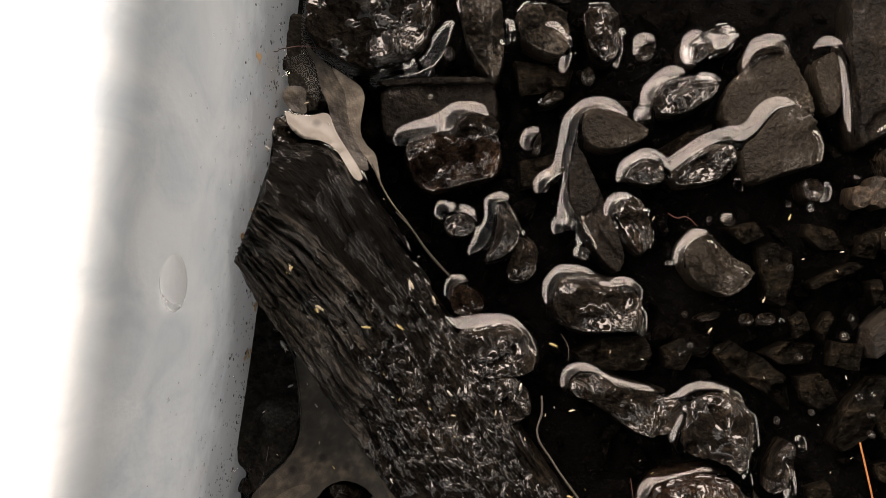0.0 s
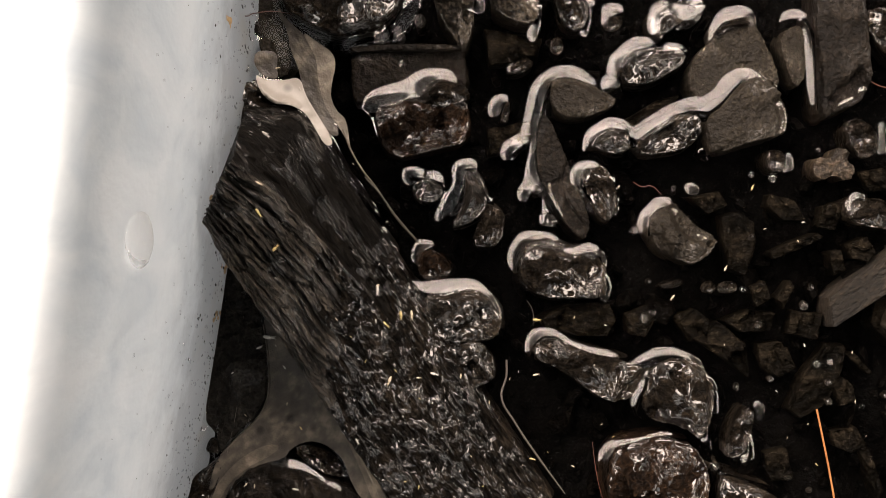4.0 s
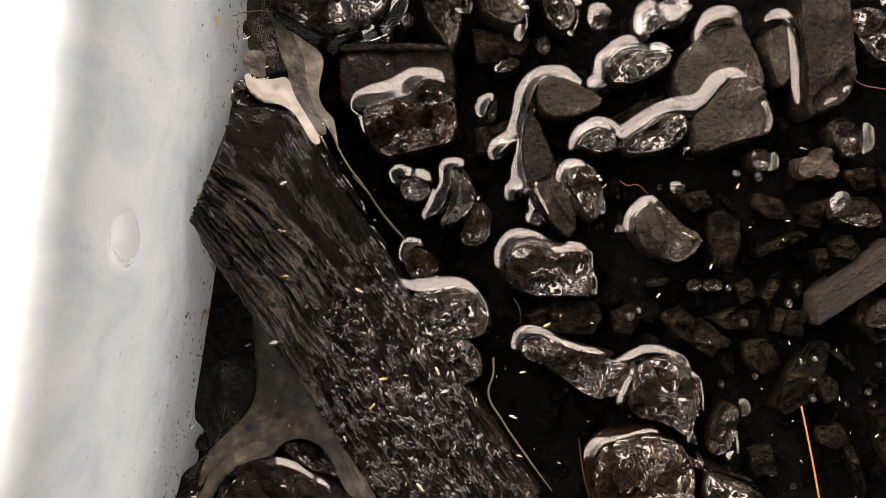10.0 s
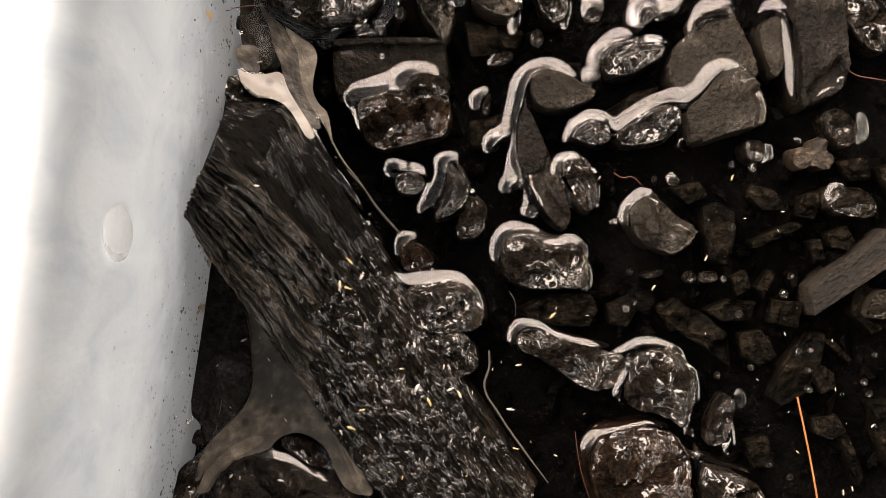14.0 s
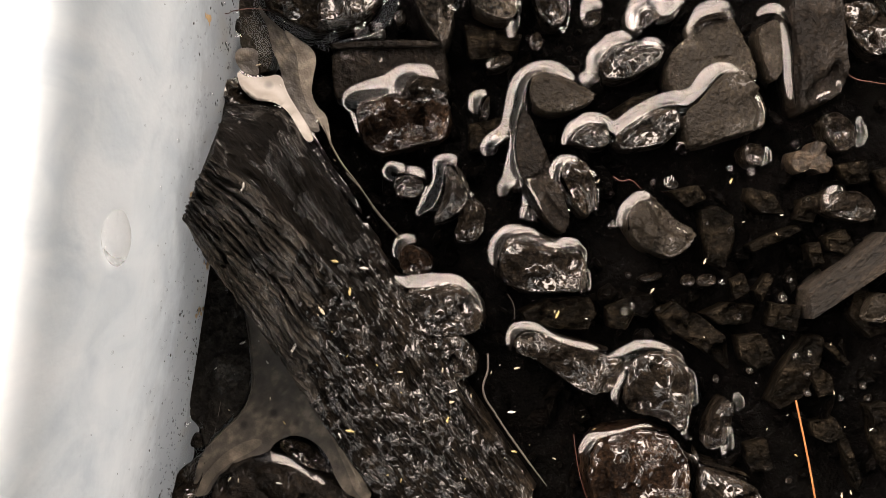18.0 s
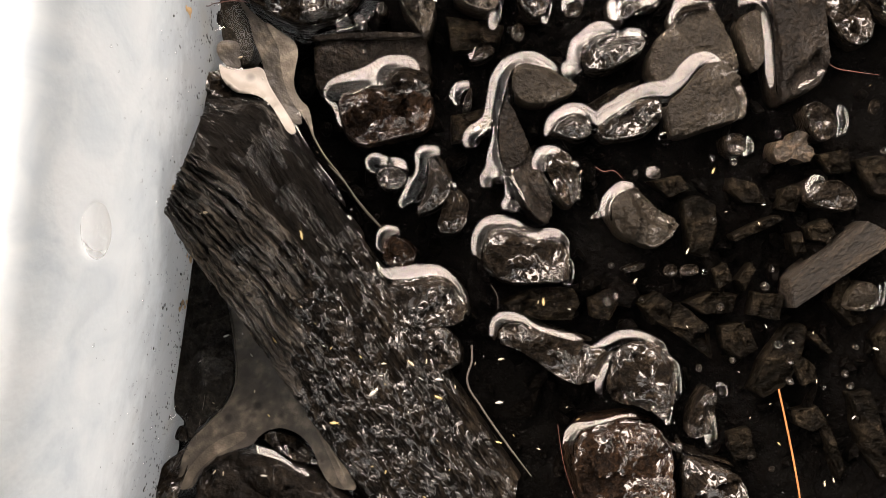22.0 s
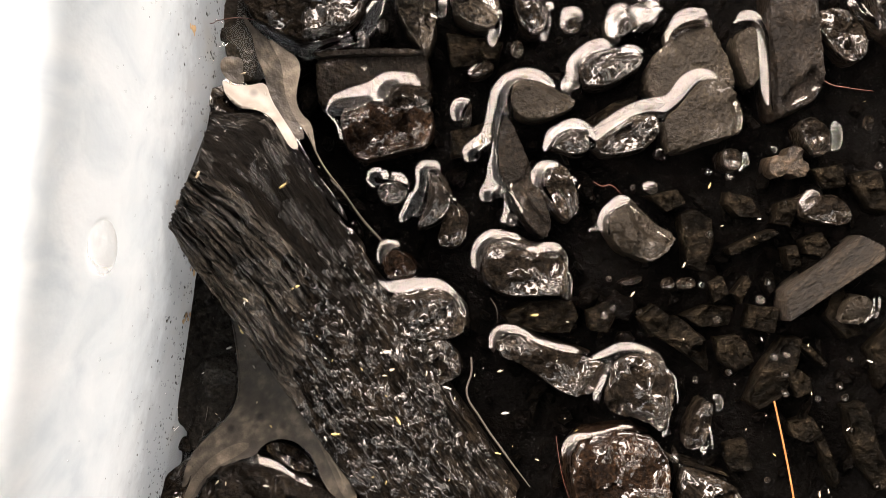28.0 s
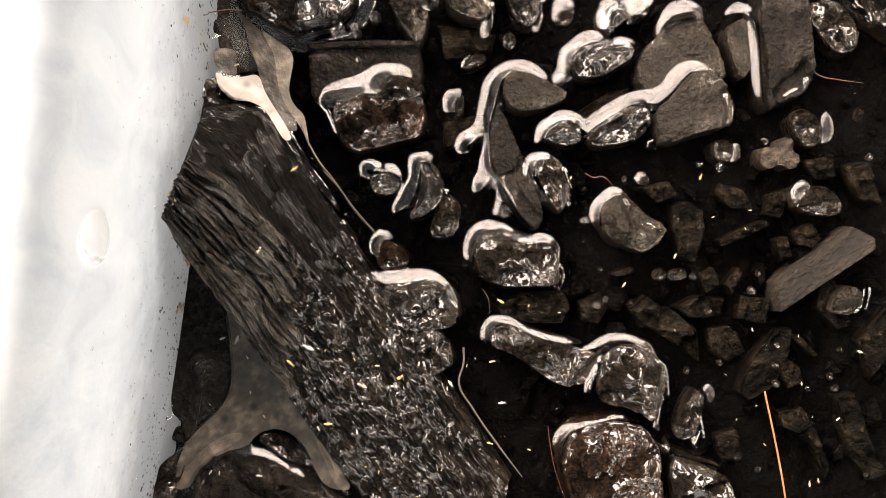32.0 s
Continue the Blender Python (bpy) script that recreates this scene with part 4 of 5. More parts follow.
sunken(((20.66, -8.8), (23.48, -7.59), (24.69, -9.6), (23.48, -12.02), (21.06, -11.62)), -1.4)
sunken(((41.83, -13.7), (43.45, -13.29), (44.67, -16.13), (43.05, -16.54)), -2.4)
sunken(((58.75, 10.6), (62.79, 11.41), (64, 4.94), (61.17, 5.75)), -2)
sunken(((56.58, -3.17), (60.64, -12.11), (58.2, -12.92), (54.95, -9.67)), -3)
sunken(((48.31, 6.57), (51.56, 7.38), (49.94, 3.32), (47.5, 3.73)), -2.4)
sunken(((1.3, 17.09), (7.78, 18.3), (8.18, 15.47), (5.35, 14.25), (1.3, 13.04)), -2.2)
sunken(((19.89, 17.87), (24.74, 21.1), (27.97, 21.91), (27.16, 19.48), (21.5, 17.06)), -1.8)
sunken(((53.28, -26.72), (54.49, -26.31), (57.34, -33.22), (56.52, -34.84)), -2.8)
sunken(((40.41, -28.43), (43.67, -27.62), (44.48, -31.69), (41.23, -32.51)), -3.5)
sunken(((34.66, -9.68), (37.91, -8.05), (41.98, -8.46), (41.17, -10.9), (37.1, -11.31)), -3.2)
sunken(((44.38, -8.05), (48.45, -8.45), (47.63, -12.11), (43.57, -11.3)), -3)
sunken(((53.23, 11.44), (57.28, 12.25), (58.1, 9.01), (54.85, 8.6)), -2.6)
sunken(((0.48, 30.77), (8.56, 29.96), (7.75, 26.73), (1.29, 25.93)), -1.6)
sunken(((61.34, -14.52), (65.4, -9.66), (66.21, -16.15), (62.96, -20.2)), -2.6)

# tiny grains that just break the water among the sunken fragments
grains = random.Random(21)
for k in range(46):
    x, y = grains.uniform(20, 62), grains.uniform(-34, 28)
    if any(abs(x - p[:, 0].mean()) < 1.1 + np.ptp(p[:, 0]) / 2 and abs(y - p[:, 1].mean()) < 1.1 + np.ptp(p[:, 1]) / 2 for p, _ in WET):
        continue
    r = grains.uniform(0.22, 0.6)
    ring = [(x + r * grains.uniform(0.6, 1.3) * math.cos(a), y + r * grains.uniform(0.6, 1.3) * math.sin(a)) for a in np.linspace(0, 6.28, 7, endpoint=False)]
    lift = grains.uniform(0.15, 0.32)
    WET.append((resample(rounded(ring, 1), 24), lift))
    tagged(lump("charcoal_grain", ring, lift + 0.1, -0.5, char_glint, 0, "tiny charcoal grain just breaking the water", 24), group="charcoal grains at the surface")

# ---- silt bed and charcoal grit on the floor of the tub ----
bm = bmesh.new()
bmesh.ops.create_grid(bm, x_segments=90, y_segments=90, size=0.5)
for v in bm.verts:
    x, y = 85 + v.co.x * 276, (35 if v.co.y < 0 else 35 + 150 * (2 * v.co.y) ** 3) + v.co.y * 330
    x = max(x, wall_x(y) + 0.3)
    v.co = Vector((x, y, -8.5 + 2.2 * noise.noise(Vector((x, y, 0)) * 0.12) + 0.8 * noise.noise(Vector((x, y, 4)) * 0.5))) * MM
tagged(link_mesh("charcoal_silt", bm, silt_mat), "charcoal silt coloured near black, covering the floor of the tub", "silt", kind="stuff")
grit = bmesh.new()
for i in range(700):
    x, y = random.uniform(-30, 75), random.uniform(-50, 48)
    z = random.uniform(-9, -4.5)
    if x < wall_x(y) + 4:
        continue
    size = random.uniform(0.8, 3.6) * random.uniform(0.5, 1)
    m = Matrix.Translation((x * MM, y * MM, z * MM)) @ Euler((random.uniform(0, 6), random.uniform(0, 6), random.uniform(0, 6))).to_matrix().to_4x4() @ \
        Matrix.Diagonal((size * MM, size * random.uniform(0.4, 0.8) * MM, size * random.uniform(0.25, 0.5) * MM, 1))
    made = bmesh.ops.create_icosphere(grit, subdivisions=1, radius=1.0, matrix=m)
    for v in made["verts"]:
        v.co += noise.noise_vector(v.co * 900) * 0.3 * MM
tagged(link_mesh("charcoal_grit", grit, grit_mat, smooth=False), "loose charcoal grit coloured near black on the tub's floor", "charcoal", kind="stuff")

# ---- water ----
STEP = 0.16
xs, ys = np.arange(-46, 72, STEP), np.arange(-48, 46, STEP)
gx, gy = np.meshgrid(xs, ys)


def inside(poly):
    hit = np.zeros(gx.shape, bool)
    for (x0, y0), (x1, y1) in zip(poly, np.roll(poly, -1, axis=0)):
        if y0 == y1:
            continue
        hit ^= ((gy < y0) != (gy < y1)) & (gx < (x1 - x0) * (gy - y0) / (y1 - y0) + x0)
    return hit


pinned = np.zeros(gx.shape, bool)
hold = np.zeros(gx.shape)
for poly, contact in WET:
    m = inside(poly)
    hold[m] = np.where(pinned[m], np.maximum(hold[m], contact), contact)
    pinned |= m
for x, y, lift, nx, ny in FILM_POINTS:
    j0, i0 = int((x - xs[0]) / STEP), int((y - ys[0]) / STEP)
    box = np.s_[max(i0 - 14, 0):max(i0 + 15, 0), max(j0 - 14, 0):max(j0 + 15, 0)]
    ox, oy = gx[box] - x, gy[box] - y
    out = ox * nx + oy * ny
    pinned[box] &= ~((out > 0.8 * np.hypot(ox, oy)) & (out > 0.15) & (out < 2.2))
hold[~pinned] = 0
for line, lift, facing in FILMS:
    run = np.concatenate([[0], np.cumsum(np.hypot(*np.diff(line, axis=0).T))])
    for d in np.arange(0, run[-1], 0.1):
        x, y, s = np.interp(d, run, line[:, 0]), np.interp(d, run, line[:, 1]), d / run[-1]
        j0, i0 = int((x - xs[0]) / STEP), int((y - ys[0]) / STEP)
        if not (2 < j0 < len(xs) - 4 and 2 < i0 < len(ys) - 4):
            continue
        box = np.s_[i0 - 1:i0 + 3, j0 - 1:j0 + 3]
        near = np.hypot(gx[box] - x, gy[box] - y) < 0.2
        lifted = lift * min(1.0, 0.45 + 3.0 * min(s, 1 - s))
        hold[box] = np.where(near, np.maximum(np.where(pinned[box], hold[box], 0), lifted), hold[box])
        pinned[box] |= near
m = gx < wall_x(gy)
hold[m], pinned = np.where(hold[m] > 0, hold[m], 0.9), pinned | m
level = hold.copy()
pull = (STEP / CAPILLARY) ** 2  # capillary length of water in mm
for _ in range(900):
    p = np.pad(level, 1, mode="edge")
    level = np.where(pinned, hold, (p[:-2, 1:-1] + p[2:, 1:-1] + p[1:-1, :-2] + p[1:-1, 2:]) / (4 + pull))
for _ in range(2):
    p = np.pad(level, 1, mode="edge")
    level = 0.5 * level + 0.125 * (p[:-2, 1:-1] + p[2:, 1:-1] + p[1:-1, :-2] + p[1:-1, 2:])
rows, cols = gx.shape
verts = np.stack([gx, gy, level], -1).reshape(-1, 3) * MM
idx = np.arange(rows * cols).reshape(rows, cols)
quads = np.stack([idx[:-1, :-1], idx[:-1, 1:], idx[1:, 1:], idx[1:, :-1]], -1).reshape(-1, 4)
keep = ~((gx[:-1, :-1] < wall_x(gy[:-1, :-1]) - 0.8)).reshape(-1)
me = bpy.data.meshes.new("water")
me.from_pydata(verts.tolist(), [], quads[keep].tolist())
me.polygons.foreach_set("use_smooth", np.ones(len(me.polygons), bool))
me.update()
me.materials.append(water_mat)
water = new("water", me)
water.visible_shadow = False
tagged(water, "clear dark water with films drawn up the charcoal edges", "water", kind="structure")


bm = bmesh.new()
for x0, x1, y0, y1 in ((71.8, 220, -130, 350), (-60, 71.8, 45.8, 350), (-60, 71.8, -130, -48)):
    bm.faces.new([bm.verts.new(Vector(p) * MM) for p in ((x0, y0, 0), (x1, y0, 0), (x1, y1, 0), (x0, y1, 0))])
calm = link_mesh("calm_water", bm, water_mat, water)
calm.visible_shadow = False


def height(x, y):
    """The water's level at a plan point, in mm."""
    i, j = int(round((y - ys[0]) / STEP)), int(round((x - xs[0]) / STEP))
    return float(level[min(max(i, 0), rows - 1), min(max(j, 0), cols - 1)])


# ---- film-covered strands and painted reflections laid on the water ----
def film_sheen_sheet(outline, mat, label, lift=0.08):
    """A thin skin on the water inside a plan outline, sagging a little between its edges."""
    edge = resample(rounded(outline, 2), 240)
    m = inside(edge)
    bm = bmesh.new()
    made = {}

    def vert(i, j):
        if (i, j) not in made:
            x, y = gx[i, j], gy[i, j]
            made[i, j] = bm.verts.new(Vector((x, y, level[i, j] + lift + 0.05 * noise.noise(Vector((x, y, 3)) * 0.5))) * MM)
        return made[i, j]

    for i, j in zip(*np.nonzero(m)):
        if i < rows - 1 and j < cols - 1:
            bm.faces.new((vert(i, j), vert(i, j + 1), vert(i + 1, j + 1), vert(i + 1, j)))
    line = resample(edge, 3000)
    for v in bm.verts:
        if len(v.link_faces) < 4:
            k = np.hypot(line[:, 0] - v.co.x / MM, line[:, 1] - v.co.y / MM).argmin()
            v.co.x, v.co.y = line[k] * MM
    return tagged(link_mesh("film_sheen_sheet", bm, mat), label, "slime")


# the dim reflection in a grey water film, painted on as a sheet
film_sheen_sheet(((-29.95, -9.48), (-29.16, -12.67), (-29.00, -16.65), (-29.00, -20.63), (-30.19, -23.42), (-32.98, -26.21), (-35.37, -28.60), (-36.57, -30.99), (-37.36, -35.45), (-34.97, -35.45), (-33.94, -33.22), (-32.18, -31.39), (-29.79, -30.03), (-26.45, -29.24), (-25.97, -28.20), (-24.22, -27.01), (-21.83, -26.85), (-19.04, -28.44), (-17.69, -30.99), (-17.45, -32.18), (-15.45, -35.45), (-11.47, -35.45), (-13.06, -32.58), (-14.66, -30.99), (-16.25, -27.80), (-17.84, -25.01), (-19.44, -21.83), (-21.83, -19.84), (-24.22, -16.65), (-26.61, -13.46), (-28.20, -11.07)), film_sheen_mat, "grey film reflection painted as a sheet between log and wall")
film_sheen_sheet(((-28.20, 33.54), (-27.40, 31.95), (-25.01, 29.95), (-23.42, 28.12), (-22.39, 25.97), (-22.23, 23.18), (-21.43, 20.00), (-20.23, 17.61), (-19.44, 15.61), (-20.23, 15.38), (-21.43, 16.01), (-23.02, 18.80), (-24.22, 20.79), (-25.01, 23.18), (-25.41, 25.17), (-26.45, 27.17), (-27.01, 30.35), (-28.36, 32.34)), film_sheen_mat, "grey-brown film-covered strand beside the log")
film_sheen_sheet(((-25.01, 30.19), (-22.62, 28.44), (-20.63, 27.17), (-20.08, 25.57), (-20.63, 23.18), (-20.87, 20.79), (-19.84, 18.80), (-18.64, 18.00), (-18.16, 15.22), (-17.69, 12.43), (-18.80, 15.61), (-20.23, 17.45), (-21.67, 19.84), (-22.62, 23.02), (-22.78, 25.97), (-23.82, 27.96)), tan_mat, "cream-tan edge of a film-covered strand beside the log", 0.14)
film_sheen_sheet(((-31.55, 25.57), (-31.23, 27.17), (-29.00, 27.32), (-28.20, 26.53), (-28.36, 24.93), (-28.04, 23.34), (-29.40, 23.34), (-30.75, 24.14)), film_sheen_mat, "small grey scrap of film at the plastic wall")
film_sheen_sheet(((-37.28, -35.45), (-35.53, -35.45), (-34.41, -32.98), (-31.79, -30.59), (-28.20, -28.84), (-27.01, -27.40), (-29.40, -27.40), (-32.58, -29.24), (-35.13, -31.79)), strand_mat, "tan streaked strand in a painted grey film", 0.2)
film_sheen_sheet(((-20.39, -20.63), (-19.04, -24.22), (-17.21, -27.80), (-15.45, -31.79), (-14.02, -35.45), (-11.63, -35.45), (-13.38, -32.18), (-15.14, -29.79), (-16.73, -26.61), (-18.64, -22.39), (-19.60, -20.79)), strand_mat, "tan streaked strand in a painted grey film along the log", 0.2)
# this cream sheet stands where the water film mirrors the window
film_sheen_sheet(((-31.29, 24.06), (-29.86, 23.11), (-27.32, 23.11), (-25.10, 23.75), (-24.30, 21.12), (-22.55, 18.35), (-20.97, 15.96), (-20.17, 14.22), (-21.28, 13.90), (-22.55, 15.96), (-24.14, 18.58), (-26.13, 19.62), (-28.51, 19.62), (-30.02, 20.89), (-30.81, 22.32)), cream_sheen_mat, "cream film reflection painted as a sheet at the log's end", 0.16)

# ---- fibres ----
def fibre(name, points, radius, mat, label, category):
    cu = bpy.data.curves.new(name, "CURVE")
    cu.dimensions, cu.bevel_depth, cu.bevel_resolution = "3D", radius * MM, 2
    sp = cu.splines.new("BEZIER")
    sp.bezier_points.add(len(points) - 1)
    for k, (bp, p) in enumerate(zip(sp.bezier_points, points)):
        bp.co = Vector(p) * MM
        bp.handle_left_type = bp.handle_right_type = "AUTO"
        bp.radius = 1.0 if k < len(points) - 1 else 0.5
    cu.materials.append(mat)
    return tagged(new(name, cu), label, category)


fibre("pine_needle", ((46.95, -21.55, 0.1), (47.95, -26.34, 0.25), (48.98, -31.53, 0.3), (49.86, -36.73, 0.3), (50.48, -41.58, 0.1)), 0.15, needle_mat, "orange-brown dry pine needle floating on the water", "needle")
fibre("hair", ((-34.59, 29.42, 6), (-33.05, 30.77, 8.5), (-31.86, 30.49, 8), (-30.91, 31.77, 3.5), (-28.57, 32.55, 1.2), (-25.02, 31.95, 1)), 0.07, hair_mat, "thin dark red hair stuck to the plastic wall", "hair")
fibre("fibre", ((16.02, -26.5, 0.2), (16.42, -29.55, 0.2), (17.06, -32.75, 0.2), (18.42, -36.75, 0.2)), 0.05, hair_mat, "thin dark red fibre floating on the water", "fibre")
fibre("fibre", ((3.99, -15.26, 0.6), (4, -17.5, 0.5), (3.36, -20.3, 0.5), (5.28, -23.91, 0.4), (8.88, -29.11, 0.4), (12.32, -33.69, 0.3)), 0.15, pale_fibre, "pale brown root fibre lying along the log", "fibre")
fibre("fibre", ((-15.84, 9.79, 1.2), (-13.86, 7.65, 1), (-11.49, 4.47, 0.8), (-8.15, 0.72, 0.6)), 0.10, pale_fibre, "fine pale root fibre beside the log", "fibre")
fibre("fibre", ((-14.93, 35.82, 1.5), (-13.67, 33.86, 1.4), (-11.94, 31.75, 1.2)), 0.06, hair_mat, "thin dark red fibre between charcoal lumps", "fibre")
fibre("fibre", ((53.21, 24.83, -0.4), (54.73, 23.55, -0.4), (57.55, 22.91, -0.4), (61.16, 22.42, -0.4)), 0.07, hair_mat, "thin brown rootlet under the water", "fibre")
fibre("fibre", ((6.73, -6.97, 0.1), (7.53, -8.33, 0.1), (7.69, -10.5, 0.1)), 0.04, pale_fibre, "fine pale fibre floating on the water", "fibre")
fibre("fibre", ((21.37, 9.56, -0.3), (22.57, 8.92, -0.3), (23.78, 9.08, -0.3), (25.38, 7.71, -0.3)), 0.06, hair_mat, "thin reddish rootlet under the water", "fibre")
fibre("fibre", ((-32.51, -9.53, 0.2), (-32.67, -15.93, 0.2), (-33.31, -22.34, 0.2), (-34.59, -28.75, 0.2)), 0.05, pale_fibre, "fine brown fibre hanging in the water", "fibre")

# the first two threads draw the film's lit rims; the third is a strand
fibre("lit_rim_or_thread", [(x, y, height(x, y) + 0.12) for x, y in ((-29.73, -10.71), (-29.01, -15.90), (-29.01, -20.70), (-30.37, -23.73), (-33.08, -26.45), (-35.48, -28.93))], 0.13, film_sheen_mat, "pale painted rim highlight along the edge of a grey film", "slime")
fibre("lit_rim_or_thread", [(x, y, height(x, y) + 0.12) for x, y in ((-20.98, -20.42), (-18.99, -23.36), (-17.01, -26.94), (-14.94, -30.75), (-13.43, -34.09))], 0.16, tan_mat, "tan painted rim highlight along the edge of a grey film", "slime")
fibre("lit_rim_or_thread", [(x, y, height(x, y) + 0.12) for x, y in ((-19.08, 16.44), (-17.72, 13.25), (-16.28, 10.85), (-14.37, 8.46), (-11.49, 4.23), (-8.46, 0.88))], 0.12, strand_mat, "tan thread where a strand tapers off in the water", "slime")

# ---- bubbles, stains and flecks ----
def bubble(x, y, r):
    bm = bmesh.new()
    bmesh.ops.create_uvsphere(bm, u_segments=20, v_segments=12, radius=r * MM)
    ob = link_mesh("bubble", bm, water_mat)
    ob.scale.z = 0.75
    ob.location = (x * MM, y * MM, (height(x, y) + 0.1 * r) * MM)
    ob.visible_shadow = False
    return tagged(ob, "small clear bubble on the water", "bubble", "bubbles on the water")


bubble(6.57, -4.73, 0.64)
bubble(21.49, 2.89, 0.56)
bubble(40.57, 10.34, 0.64)
bubble(37.6, 10.82, 0.48)
bubble(44.98, -7.22, 0.64)
bubble(29.58, -24.13, 0.64)
bubble(-11.14, 25.74, 0.48)
bubble(9.7, 3.93, 0.8)
bubble(-20.2, 16.76, 0.72)
bubble(22.93, -9.3, 0.64)
bubble(24.13, -8.42, 0.48)
bubble(-15.55, -4.73, 0.32)
bubble(48.75, -14.99, 0.48)
bubble(46.98, -15.31, 0.56)
bubble(53.16, -21.17, 0.4)
bubble(36.56, -5.13, 0.48)


def on_wall(y, z, out):
    return Vector(((wall_x(y) + out), y, z)) * MM


flecks = bmesh.new()
for i in range(320):
    y, z = random.uniform(-42, 40), 0.6 + abs(random.gauss(0, 9))
    if i % 3 == 0:
        z = random.uniform(2.0, 5.0)
    r = random.choice((0.06, 0.08, 0.1, 0.16, 0.26)) * random.uniform(0.7, 1.2)
    m = Matrix.Translation(on_wall(y, z, 0.0)) @ Euler((random.uniform(-0.5, 0.5), 0, 0)).to_matrix().to_4x4() @ Matrix.Diagonal((0.05 * MM, r * MM, r * random.uniform(1.2, 2.6) * MM, 1))
    bmesh.ops.create_icosphere(flecks, subdivisions=1, radius=1.0, matrix=m)
tagged(link_mesh("soot_flecks", flecks, soot), "scattered black soot flecks on the white plastic", "soot", kind="stuff")


drops = bmesh.new()
damp = random.Random(14)
for i in range(420):
    y, z = damp.uniform(-42, 40), 1.5 + abs(damp.gauss(0, 17))
    size = damp.choice((0.10, 0.14, 0.18, 0.26)) * damp.uniform(0.7, 1.2)
    m = Matrix.Translation(on_wall(y, z, 0.02)) @ Matrix.Diagonal((0.45 * size * MM, size * MM, size * damp.uniform(1.0, 1.9) * MM, 1))
    bmesh.ops.create_icosphere(drops, subdivisions=2, radius=1.0, matrix=m)
droplets = tagged(link_mesh("wall_droplets", drops, water_mat), "fine water droplets clinging to the white plastic", "droplets", kind="stuff")
droplets.visible_shadow = False


def stain(y, z, wide, tall):
    bm = bmesh.new()
    for k in range(9):
        m = Matrix.Translation(on_wall(y + random.uniform(-1, 1) * wide, z + random.uniform(-1, 1) * tall, 0.0)) @ \
            Matrix.Diagonal((0.03 * MM, random.uniform(0.2, 0.5) * MM, random.uniform(0.3, 0.9) * MM, 1))
        bmesh.ops.create_icosphere(bm, subdivisions=2, radius=1.0, matrix=m)
    return tagged(link_mesh("rust_stain", bm, rust), "faint ochre stain on the white plastic wall", "stain")


stain(-3.0, 3.0, 0.5, 2.2)
stain(-9.5, 2.0, 0.5, 2.5)
stain(6.0, 16.0, 0.4, 1.2)
stain(28.0, 17.0, 0.4, 1.5)
# a clear bulge added to the wall in place of a blurred bluish reflection
bm = bmesh.new()
bmesh.ops.create_uvsphere(bm, u_segments=24, v_segments=14, radius=1.0, matrix=Matrix.Translation(on_wall(0.3, 46.5, 0.1)) @ Matrix.Diagonal((0.5 * MM, 3.0 * MM, 5.0 * MM, 1)))
smudge = tagged(link_mesh("reflection_smudge", bm, water_mat), "clear flat bulge standing in for a reflection on the wall", "drop")
smudge.visible_shadow = False


# ---- springtails ----
def build_springtail(skin):
    """A pale hexapod 1.4 mm long: segmented body, head, two feelers and six legs."""
    root = new("springtail")

    def rod(name, a, b, r):
        bm = bmesh.new()
        a, b = Vector(a), Vector(b)
        m = Matrix.Translation((a + b) / 2 * MM) @ (b - a).to_track_quat("Z", "Y").to_matrix().to_4x4()
        bmesh.ops.create_cone(bm, cap_ends=True, segments=6, radius1=r * MM, radius2=r * 0.5 * MM, depth=(b - a).length * MM, matrix=m)
        part(name, bm, skin, root)

    bm = bmesh.new()
    rings, prior = 13, None
    for k in range(rings):
        s = k / (rings - 1)
        r = 0.235 * math.sin(math.pi * min(0.97, max(0.03, s))) ** 0.55 * (1 - 0.12 * (k % 2))
        ring = [bm.verts.new(((-0.62 + 1.05 * s) * MM, r * math.cos(a) * MM, (0.2 + 0.85 * r * math.sin(a)) * MM)) for a in np.linspace(0, 2 * math.pi, 10, endpoint=False)]
        if prior:
            for i in range(10):
                bm.faces.new((prior[i], prior[(i + 1) % 10], ring[(i + 1) % 10], ring[i]))
        else:
            bm.faces.new(ring)
        prior = ring
    bm.faces.new(prior)
    part("body", bm, skin, root)
    bm = bmesh.new()
    bmesh.ops.create_icosphere(bm, subdivisions=2, radius=0.17 * MM, matrix=Matrix.Translation((0.55 * MM, 0, 0.2 * MM)) @ Matrix.Diagonal((1.15, 1, 0.85, 1)))
    part("head", bm, skin, root)
    for side in (-1, 1):
        rod("antenna", (0.66, 0.06 * side, 0.24), (1.0, 0.2 * side, 0.26), 0.035)
        for x in (0.3, 0.12, -0.06):
            rod("leg", (x, 0.12 * side, 0.16), (x + 0.05, 0.36 * side, -0.02), 0.028)
    tagged(root, "tiny pale springtail on wet charcoal", "springtail", "springtails in the tub")
    return root


cream_springtail, yellow_springtail, white_springtail = (build_springtail(m) for m in (cream_skin, yellow_skin, white_skin))
PROTOTYPES = {cream_springtail: "tiny cream springtail on the wet charcoal", yellow_springtail: "tiny yellowish springtail on the wet charcoal",
              white_springtail: "tiny white springtail on charcoal and water"}
placed = set()


def springtail(kind, x, y, z, heading, size):
    """The first of a kind is the one that was built; the rest are copies."""
    m = pose(x * MM, y * MM, (z + 0.05) * MM, 0, 0, heading)
    ob = kind if kind not in placed else copy_thing(kind, m)
    placed.add(kind)
    size *= 0.85
    ob.matrix_basis = m @ Matrix.Diagonal((size, size, size, 1))
    return tagged(ob, PROTOTYPES[kind])


